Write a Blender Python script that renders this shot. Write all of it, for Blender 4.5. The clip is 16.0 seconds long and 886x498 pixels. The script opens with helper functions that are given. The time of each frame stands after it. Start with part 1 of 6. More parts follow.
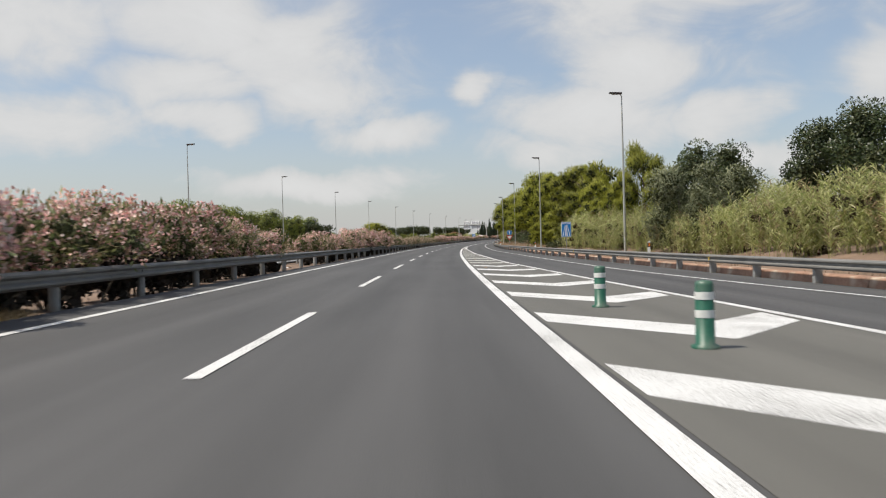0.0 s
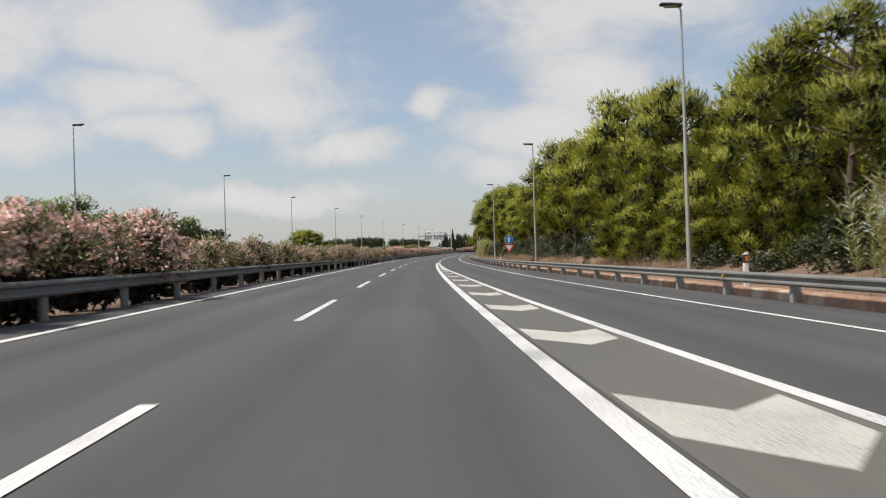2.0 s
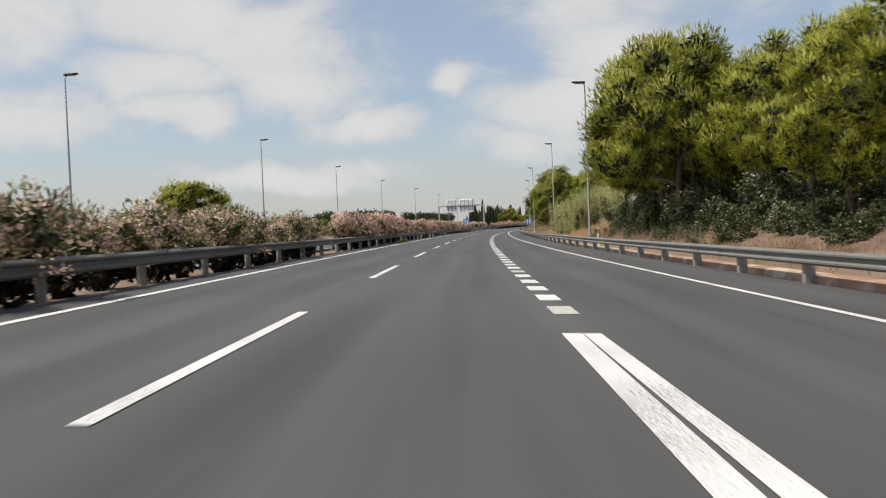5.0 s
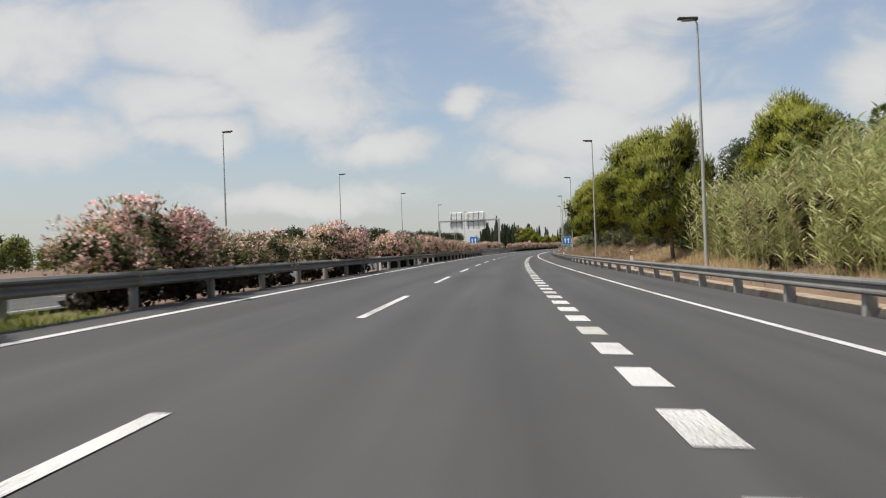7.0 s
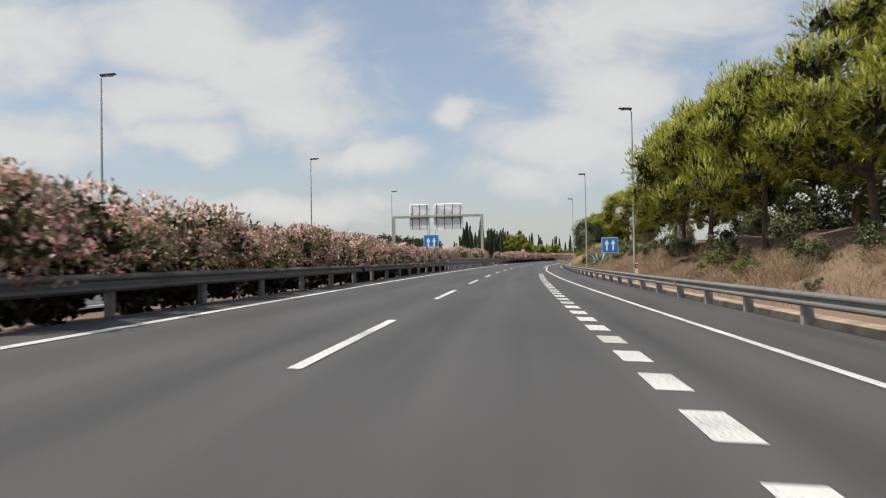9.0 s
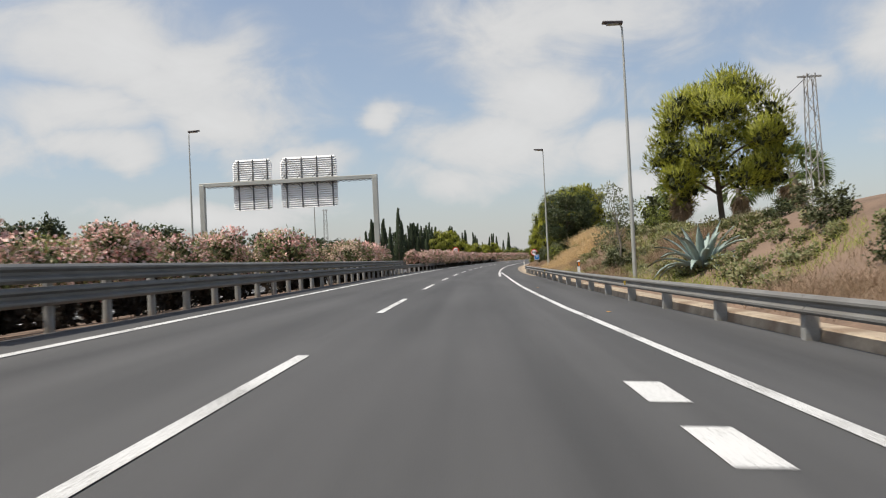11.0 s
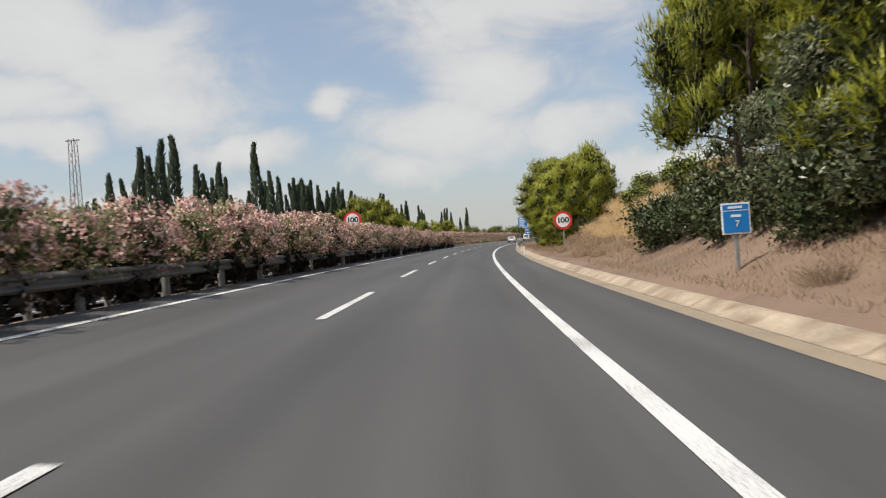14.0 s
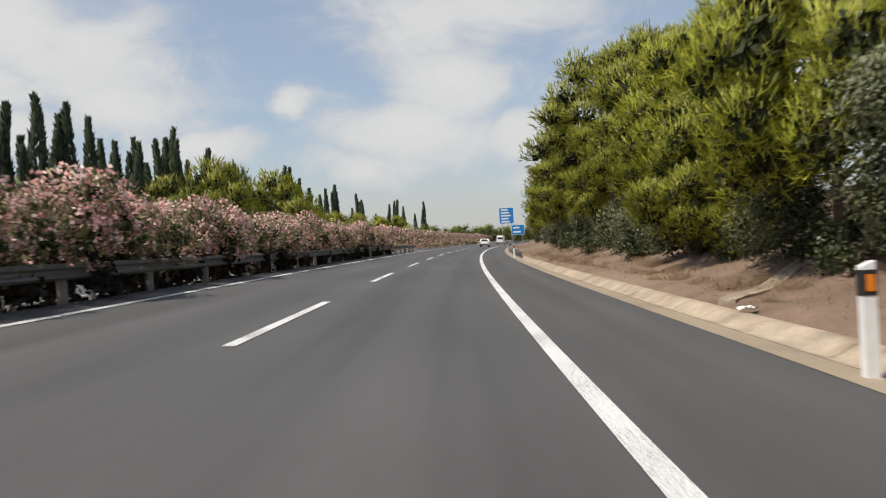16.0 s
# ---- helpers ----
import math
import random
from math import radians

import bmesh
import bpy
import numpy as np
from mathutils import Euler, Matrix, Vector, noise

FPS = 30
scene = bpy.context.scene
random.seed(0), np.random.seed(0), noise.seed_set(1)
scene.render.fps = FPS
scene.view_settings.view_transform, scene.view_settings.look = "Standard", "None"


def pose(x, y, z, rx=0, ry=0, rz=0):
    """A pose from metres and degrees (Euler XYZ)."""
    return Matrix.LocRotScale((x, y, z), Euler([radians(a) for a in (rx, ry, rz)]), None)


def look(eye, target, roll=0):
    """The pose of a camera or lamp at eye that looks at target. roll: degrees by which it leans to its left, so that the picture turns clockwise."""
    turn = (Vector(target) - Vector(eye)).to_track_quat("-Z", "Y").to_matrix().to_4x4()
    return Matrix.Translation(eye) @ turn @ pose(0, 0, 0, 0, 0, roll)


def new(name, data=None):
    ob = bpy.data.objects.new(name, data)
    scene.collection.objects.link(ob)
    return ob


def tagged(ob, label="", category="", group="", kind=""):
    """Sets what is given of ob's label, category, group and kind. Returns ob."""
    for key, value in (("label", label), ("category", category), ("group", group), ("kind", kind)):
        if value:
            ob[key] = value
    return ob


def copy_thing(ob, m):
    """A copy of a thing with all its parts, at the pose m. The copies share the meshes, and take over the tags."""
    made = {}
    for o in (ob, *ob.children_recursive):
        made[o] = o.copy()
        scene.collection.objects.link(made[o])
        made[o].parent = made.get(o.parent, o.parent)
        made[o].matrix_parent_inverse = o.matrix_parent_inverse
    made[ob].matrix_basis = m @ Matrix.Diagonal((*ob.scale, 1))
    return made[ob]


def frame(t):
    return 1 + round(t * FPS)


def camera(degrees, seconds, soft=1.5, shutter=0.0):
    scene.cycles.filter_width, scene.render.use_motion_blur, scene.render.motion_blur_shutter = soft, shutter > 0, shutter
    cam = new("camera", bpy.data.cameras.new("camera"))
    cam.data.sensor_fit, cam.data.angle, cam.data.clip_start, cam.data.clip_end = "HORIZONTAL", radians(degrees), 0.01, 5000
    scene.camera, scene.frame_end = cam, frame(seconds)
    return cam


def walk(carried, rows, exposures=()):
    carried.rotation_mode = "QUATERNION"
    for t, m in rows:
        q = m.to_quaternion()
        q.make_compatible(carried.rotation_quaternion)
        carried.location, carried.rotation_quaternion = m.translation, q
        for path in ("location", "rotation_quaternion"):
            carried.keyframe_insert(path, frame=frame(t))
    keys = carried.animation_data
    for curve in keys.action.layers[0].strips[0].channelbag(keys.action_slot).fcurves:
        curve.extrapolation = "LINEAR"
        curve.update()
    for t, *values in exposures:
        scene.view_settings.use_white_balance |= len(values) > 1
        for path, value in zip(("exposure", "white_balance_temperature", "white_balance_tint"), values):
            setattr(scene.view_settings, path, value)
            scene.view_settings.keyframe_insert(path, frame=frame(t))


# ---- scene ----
cam = camera(59.53, 16.0, soft=1.1, shutter=0.1)
PATH = [
    (0, -0.069, 0.075, 1.169, 89.585, 1.544, -0.440),
    (0.5, -0.072, 15.917, 1.174, 89.805, 1.067, -2.003),
    (1, 0.049, 31.790, 1.185, 89.169, 0.566, -2.974),
    (1.5, 0.259, 47.633, 1.202, 90.117, 0.744, -3.511),
    (2, 0.539, 63.426, 1.227, 90.521, 1.737, -3.611),
    (2.5, 0.939, 79.187, 1.257, 90.532, 1.829, -4.163),
    (3, 1.488, 94.882, 1.292, 89.239, 1.933, -3.609),
    (3.5, 2.108, 110.535, 1.333, 89.246, 1.009, -2.106),
    (3.7, 2.377, 116.790, 1.351, 89.758, 1.385, -1.752),
    (4.5, 3.649, 141.708, 1.431, 89.227, 1.979, -1.803),
    (5, 4.576, 157.223, 1.488, 88.895, 2.350, -1.846),
    (5.8, 6.276, 181.979, 1.590, 88.365, 2.944, -1.935),
    (6, 6.742, 188.163, 1.617, 88.120, 2.568, -1.629),
    (6.5, 7.965, 203.622, 1.690, 89.589, 1.133, -1.465),
    (7, 9.191, 219.092, 1.773, 90.593, 2.074, -0.941),
    (7.5, 10.586, 234.535, 1.858, 90.939, 1.613, -1.011),
    (8, 12.029, 249.940, 1.951, 91.461, 1.330, -0.752),
    (8.5, 13.613, 265.269, 2.047, 91.832, 1.393, -1.138),
    (9, 15.322, 280.515, 2.146, 91.313, 0.955, -1.931),
    (9.2, 16.030, 286.601, 2.187, 91.261, 1.338, -2.598),
    (10, 19.128, 310.909, 2.355, 91.327, 2.022, -4.529),
    (10.5, 21.219, 326.023, 2.465, 91.368, 2.449, -5.747),
    (11.3, 24.807, 350.021, 2.648, 91.433, 3.132, -7.711),
    (11.5, 25.745, 355.969, 2.694, 91.148, 3.587, -8.228),
    (12, 28.151, 370.756, 2.815, 91.136, 2.828, -9.610),
    (12.5, 30.753, 385.499, 2.934, 90.771, 2.559, -10.047),
    (13, 33.600, 400.203, 3.050, 90.431, 4.104, -10.333),
    (13.5, 36.559, 414.910, 3.170, 90.823, 2.853, -10.273),
    (14, 39.622, 429.556, 3.294, 90.114, 3.996, -10.436),
    (14.5, 42.848, 444.155, 3.418, 90.561, 4.114, -11.660),
    (15, 46.187, 458.691, 3.546, 90.692, 3.325, -12.348),
    (15.5, 49.639, 473.172, 3.678, 90.594, 3.203, -12.915),
    (16, 53.209, 487.625, 3.814, 90.136, 3.058, -13.422),
]
walk(cam, [(r[0], pose(*r[1:])) for r in PATH])
scene.view_settings.exposure = 0.0

# ---- world and sun ----
SUN_FROM = Vector((-0.47, -0.13, 0.873)).normalized()
world = bpy.data.worlds.new("world")
scene.world = world
world.use_nodes = True


def sky_nodes():
    nt = world.node_tree
    N, L = nt.nodes, nt.links
    sky = N.new("ShaderNodeTexSky")
    sky.sky_type, sky.sun_disc = "NISHITA", False
    sky.sun_elevation = math.asin(SUN_FROM.z)
    sky.sun_rotation = math.atan2(SUN_FROM.x, SUN_FROM.y)
    sky.altitude, sky.air_density, sky.dust_density, sky.ozone_density = 60, 1.0, 2.2, 1.6
    tc = N.new("ShaderNodeTexCoord")
    sep = N.new("ShaderNodeSeparateXYZ")
    L.new(tc.outputs["Generated"], sep.inputs[0])

    def m(op, a, b=None, c=None, clamp=False):
        n = N.new("ShaderNodeMath")
        n.operation, n.use_clamp = op, clamp
        for i, v in enumerate((a, b, c)):
            if v is None:
                continue
            if isinstance(v, (int, float)):
                n.inputs[i].default_value = v
            else:
                L.new(v, n.inputs[i])
        return n.outputs[0]

    az = m("MULTIPLY", m("ARCTAN2", sep.outputs[0], sep.outputs[1]), 180 / math.pi)
    el = m("MULTIPLY", m("ARCSINE", sep.outputs[2]), 180 / math.pi)
    warp = N.new("ShaderNodeTexNoise")
    warp.inputs["Scale"].default_value, warp.inputs["Detail"].default_value = 9.0, 5
    L.new(tc.outputs["Generated"], warp.inputs["Vector"])
    wsep = N.new("ShaderNodeSeparateColor")
    L.new(warp.outputs["Color"], wsep.inputs[0])
    az0, el0 = az, el
    az = m("ADD", az, m("MULTIPLY", m("SUBTRACT", wsep.outputs[0], 0.5), 9.0))
    el = m("ADD", el, m("MULTIPLY", m("SUBTRACT", wsep.outputs[1], 0.5), 5.0))
    comb = N.new("ShaderNodeCombineXYZ")
    L.new(m("MULTIPLY", az0, 0.055), comb.inputs[0])
    L.new(m("MULTIPLY", el0, 0.105), comb.inputs[1])
    noise_big = N.new("ShaderNodeTexNoise")
    noise_big.inputs["Scale"].default_value, noise_big.inputs["Detail"].default_value, noise_big.inputs["Roughness"].default_value = 2.2, 7, 0.6
    noise_big.inputs["Distortion"].default_value = 0.6
    L.new(comb.outputs[0], noise_big.inputs["Vector"])
    noise_far = N.new("ShaderNodeTexNoise")
    noise_far.inputs["Scale"].default_value, noise_far.inputs["Detail"].default_value = 0.55, 3
    L.new(comb.outputs[0], noise_far.inputs["Vector"])
    # cloud banks: azimuth, elevation, half width, half height in degrees
    banks = [(-17.5, 16.2, 8, 3.4), (-11, 13.4, 6.5, 3.4), (-8, 10.6, 6, 2.8), (-3.4, 7.7, 4.6, 1.5), (-16.5, 8.8, 4.5, 1.5),
             (-27, 15, 7, 3), (-28, 9, 8, 2), (17, 17, 10.5, 3.4), (15.3, 12, 5.6, 3.2), (11.6, 9, 6.4, 2.8), (8.8, 6.5, 5, 2), (20.5, 8.2, 4, 1.9),
             (3.9, 11.2, 2.3, 1.5), (31.5, 11.2, 4, 2.8), (39.5, 13.8, 6, 3.2), (-18, 11.5, 5, 2.2), (26, 5, 9, 1.3), (-9, 4.6, 8, 1.2), (46, 8, 7, 2.5)]
    total = None
    for a0, e0, ra, re in banks:
        q = m("ADD", m("POWER", m("MULTIPLY", m("SUBTRACT", az, a0), 1 / ra), 2), m("POWER", m("MULTIPLY", m("SUBTRACT", el, e0), 1 / re), 2))
        g = m("EXPONENT", m("MULTIPLY", q, -0.7))
        total = g if total is None else m("MAXIMUM", total, g)
    # outside these banks the cover goes on evenly
    out = m("MAXIMUM", m("MULTIPLY", m("SUBTRACT", m("ABSOLUTE", m("SUBTRACT", az0, 8.0)), 42), 0.06, clamp=True), m("MULTIPLY", m("SUBTRACT", el0, 21.0), 0.14, clamp=True))
    loose = m("MULTIPLY", noise_far.outputs[0], 0.38)
    cover = m("ADD", m("MULTIPLY", total, m("SUBTRACT", 1.0, out)), m("MULTIPLY", loose, out))
    dens = m("ADD", cover, m("MULTIPLY", m("SUBTRACT", noise_big.outputs[0], 0.5), 1.25))
    ramp = N.new("ShaderNodeMapRange")
    ramp.interpolation_type = "SMOOTHERSTEP"
    ramp.inputs[1].default_value, ramp.inputs[2].default_value = 0.10, 0.98
    ramp.inputs[3].default_value, ramp.inputs[4].default_value = 0.22, 0.95
    L.new(dens, ramp.inputs[0])
    # thin haze towards the horizon
    haze = m("MULTIPLY", m("EXPONENT", m("MULTIPLY", m("MAXIMUM", el0, 0.0), -0.13)), 0.85)
    amount = m("MAXIMUM", ramp.outputs[0], haze)
    shade = N.new("ShaderNodeMapRange")
    shade.inputs[1].default_value, shade.inputs[2].default_value = 0.35, 1.25
    shade.inputs[3].default_value, shade.inputs[4].default_value = CLOUD_DIM, CLOUD_LIT
    L.new(dens, shade.inputs[0])
    cloud = N.new("ShaderNodeCombineXYZ")
    for i, k in enumerate((1.0, 0.995, 0.985)):
        L.new(m("MULTIPLY", shade.outputs[0], k), cloud.inputs[i])
    tone = N.new("ShaderNodeMix")
    tone.data_type, tone.blend_type = "RGBA", "MULTIPLY"
    tone.inputs["Factor"].default_value = 1.0
    L.new(sky.outputs[0], tone.inputs["A"])
    tone.inputs["B"].default_value = SKY_TONE
    mix = N.new("ShaderNodeMix")
    mix.data_type = "RGBA"
    L.new(amount, mix.inputs["Factor"])
    L.new(tone.outputs["Result"], mix.inputs["A"])
    L.new(cloud.outputs[0], mix.inputs["B"])
    L.new(mix.outputs["Result"], N["Background"].inputs[0])
    N["Background"].inputs[1].default_value = 0.1


CLOUD_DIM, CLOUD_LIT = 6.2, 7.5
SKY_TONE = (1.40, 1.42, 1.40, 1)
sky_nodes()
sun = new("sun", bpy.data.lights.new("sun", "SUN"))
sun.data.energy, sun.data.angle, sun.data.color = 4.9, radians(0.8), (1.0, 0.93, 0.82)
sun.matrix_world = look(SUN_FROM * 100, (0, 0, 0))

# ---- the road's line: s runs along it, d to its right; it bends more and more to the right, banks and climbs a little ----
GRID = np.arange(-400.0, 2300.0, 1.0)
BEND = 0.3213e-3 + 2 * 0.3606e-6 * np.clip(GRID, -300, 520)


def summed(v):
    out = np.concatenate([[0], np.cumsum((v[1:] + v[:-1]) / 2)])
    return out - out[400]


TURN = summed(BEND)
LINE_X, LINE_Y = summed(np.sin(TURN)), summed(np.cos(TURN))


def rise(s):
    s = min(max(s, -60), 800)
    return 1.4156e-5 * s * s - 0.6374e-8 * s ** 3


def bank(s):
    return (2.31 + 3.613 * min(max(s, -100), 450) / 400) * 0.01


def turn(s):
    return float(np.interp(s, GRID, TURN))


def road(s, d, z=0.0):
    """The place s along, d to the right, z over the road's line."""
    th = turn(s)
    return Vector((float(np.interp(s, GRID, LINE_X)) + d * math.cos(th), float(np.interp(s, GRID, LINE_Y)) - d * math.sin(th), rise(s) + z))


def table(s, rows):
    return float(np.interp(s, [r[0] for r in rows], [r[1] for r in rows]))


# right edge of the paved width, outer line of the slip lane and inner line of the gore
EDGE = [(-60, 13.6), (25, 10.6), (60, 9.7), (95, 8.95), (105, 8.85), (125, 7.95), (200, 7.15), (268, 6.7), (330, 5.6), (368, 4.62), (400, 4.38), (416, 4.0), (440, 3.82), (460, 3.84), (485, 3.96), (500, 4.08), (2000, 4.08)]
SLIP = [(-60, 12.5), (0, 10.6), (16, 9.35), (23, 8.6), (34, 7.8), (60, 7.25), (75, 7.0), (105, 6.12), (122, 5.87), (137, 5.75), (200, 4.9), (213, 4.8), (245, 4.36), (262, 4.2), (295, 3.68), (310, 3.35), (335, 2.75), (357, 2.34), (362, 2.19), (377, 1.99), (392, 1.90), (400, 1.86), (407, 1.73), (418, 1.5)]
GORE = [(-60, 9.0), (0, 6.2), (10, 5.6), (15, 5.4), (24, 4.85), (39, 4.1), (45, 3.72), (56, 3.42), (69, 3.12), (74, 2.96), (85, 2.7), (100, 2.46), (115, 2.2), (122, 1.98), (145, 1.7), (166, 1.5)]


def edge(s):
    return table(s, EDGE)


def surface(s, d):
    """Height of the paved road over its line, across both carriageways."""
    if d > -7.4:
        return -bank(s) * d
    top = bank(s) * 7.4
    if d > -10.6:
        k = (-7.4 - d) / 3.2
        return top * (1 - k) + 0.12 * k
    return 0.12


def smooth(x):
    x = min(max(x, 0), 1)
    return x * x * (3 - 2 * x)


# height of the bank beyond the right verge
BANK_TOP = [(-60, 1.0), (40, 1.0), (80, 1.2), (110, 1.5), (200, 1.7), (225, 2.0), (240, 1.8), (255, 1.6), (290, 2.2), (350, 2.6), (378, 2.7), (390, 2.5), (400, 2.4), (412, 3.1), (425, 3.6), (445, 3.4), (460, 3.5), (472, 3.8), (485, 3.7), (498, 2.7), (515, 2.3), (620, 2.4), (800, 2.0)]


# where the bank begins beyond the verge, and how far it takes to climb
BANK_FOOT = [(-60, 1.5), (388, 1.5), (398, 1.2), (406, 1.5), (415, 2.3), (428, 2.3), (440, 1.5)]
BANK_RUN = [(-60, 7.2), (388, 7.2), (398, 4.6), (416, 4.4), (428, 6.0), (440, 7.2)]


def ground_height(s, d):
    e = edge(s)
    if d <= e + 0.3:
        if d > -20.5:
            return surface(s, d) - 0.06
        k = smooth((-20.5 - d) / 12)
        return 0.06 + 0.5 * k + 0.35 * noise.noise((s * 0.03, d * 0.03, 0)) * k
    u = d - e
    z0 = -bank(s) * (e + 0.3) - 0.06
    up = table(s, BANK_TOP) * smooth((u - table(s, BANK_FOOT)) / table(s, BANK_RUN)) + 0.28 * smooth((u - 0.3) / 0.6)
    rough = (0.45 * noise.noise((s * 0.11, d * 0.16, 3.0)) + 0.16 * noise.noise((s * 0.5, d * 0.6, 7.0))) * smooth((u - 1.0) / 4)
    return z0 + up + rough


def frame_at(s, d, z=0.0, lean=0.0, spin=0.0, size=(1, 1, 1)):
    """A thing's pose on the road's line: its y runs along the road, its x to the right."""
    return Matrix.LocRotScale(road(s, d, z), Euler((0, lean, spin - turn(s))), Vector(size))


def on_ground(s, d, sink=0.0, spin=0.0, size=1.0):
    return frame_at(s, d, ground_height(s, d) - sink, 0, spin, (size, size, size))


# ---- materials ----
def material(name, base, rough=0.8, metal=0.0, vary=0.25, grain=6.0, bump=0.0, fine=60.0, stain=None, stain_scale=0.6, stain_at=(0.45, 0.7), coords="Object"):
    m = bpy.data.materials.new(name)
    m.use_nodes = True
    N, L = m.node_tree.nodes, m.node_tree.links
    b = N["Principled BSDF"]
    b.inputs["Roughness"].default_value, b.inputs["Metallic"].default_value = rough, metal
    tc = N.new("ShaderNodeTexCoord")

    def noise_tex(scale, detail=4):
        n = N.new("ShaderNodeTexNoise")
        n.inputs["Scale"].default_value, n.inputs["Detail"].default_value = scale, detail
        L.new(tc.outputs[coords], n.inputs["Vector"])
        return n

    big, small = noise_tex(grain), noise_tex(fine, 2)
    add = N.new("ShaderNodeMath")
    add.operation = "MULTIPLY_ADD"
    L.new(small.outputs[0], add.inputs[0])
    add.inputs[1].default_value = 0.5
    L.new(big.outputs[0], add.inputs[2])
    ramp = N.new("ShaderNodeMapRange")
    ramp.inputs[1].default_value, ramp.inputs[2].default_value = 0.45, 1.05
    ramp.inputs[3].default_value, ramp.inputs[4].default_value = 1 - vary, 1 + vary
    L.new(add.outputs[0], ramp.inputs[0])
    mul = N.new("ShaderNodeVectorMath")
    mul.operation = "SCALE"
    mul.inputs[0].default_value = base
    L.new(ramp.outputs[0], mul.inputs["Scale"])
    out = mul.outputs[0]
    if stain:
        st = noise_tex(stain_scale, 6)
        sr = N.new("ShaderNodeMapRange")
        sr.inputs[1].default_value, sr.inputs[2].default_value = stain_at
        L.new(st.outputs[0], sr.inputs[0])
        mx = N.new("ShaderNodeMix")
        mx.data_type = "RGBA"
        L.new(sr.outputs[0], mx.inputs["Factor"])
        L.new(out, mx.inputs["A"])
        mx.inputs["B"].default_value = (*stain, 1)
        out = mx.outputs["Result"]
    L.new(out, b.inputs["Base Color"])
    if bump:
        bp = N.new("ShaderNodeBump")
        bp.inputs["Strength"].default_value, bp.inputs["Distance"].default_value = bump, 0.02
        L.new(add.outputs[0], bp.inputs["Height"])
        L.new(bp.outputs[0], b.inputs["Normal"])
    return m


def leaf_material(name, colours, through_light=0.3, rough=0.55, spread=0.2):
    """Leaves: one of the colours for each leaf, a little different on each plant, and light that shines through."""
    m = bpy.data.materials.new(name)
    m.use_nodes = True
    N, L = m.node_tree.nodes, m.node_tree.links
    b = N["Principled BSDF"]
    b.inputs["Roughness"].default_value = rough
    geo, info = N.new("ShaderNodeNewGeometry"), N.new("ShaderNodeObjectInfo")
    ramp = N.new("ShaderNodeValToRGB")
    ramp.color_ramp.elements.remove(ramp.color_ramp.elements[1])
    for i, c in enumerate(colours):
        p = i / max(1, len(colours) - 1)
        e = ramp.color_ramp.elements[0] if i == 0 else ramp.color_ramp.elements.new(p)
        e.position, e.color = p, (*c, 1)
    L.new(geo.outputs["Random Per Island"], ramp.inputs[0])
    vr = N.new("ShaderNodeMapRange")
    vr.inputs[3].default_value, vr.inputs[4].default_value = 1 - spread, 1 + spread
    L.new(info.outputs["Random"], vr.inputs[0])
    sc = N.new("ShaderNodeVectorMath")
    sc.operation = "SCALE"
    L.new(ramp.outputs[0], sc.inputs[0])
    L.new(vr.outputs[0], sc.inputs["Scale"])
    L.new(sc.outputs[0], b.inputs["Base Color"])
    tr, mx = N.new("ShaderNodeBsdfTranslucent"), N.new("ShaderNodeMixShader")
    L.new(sc.outputs[0], tr.inputs[0])
    mx.inputs[0].default_value = through_light
    L.new(b.outputs[0], mx.inputs[1])
    L.new(tr.outputs[0], mx.inputs[2])
    L.new(mx.outputs[0], N["Material Output"].inputs[0])
    return m


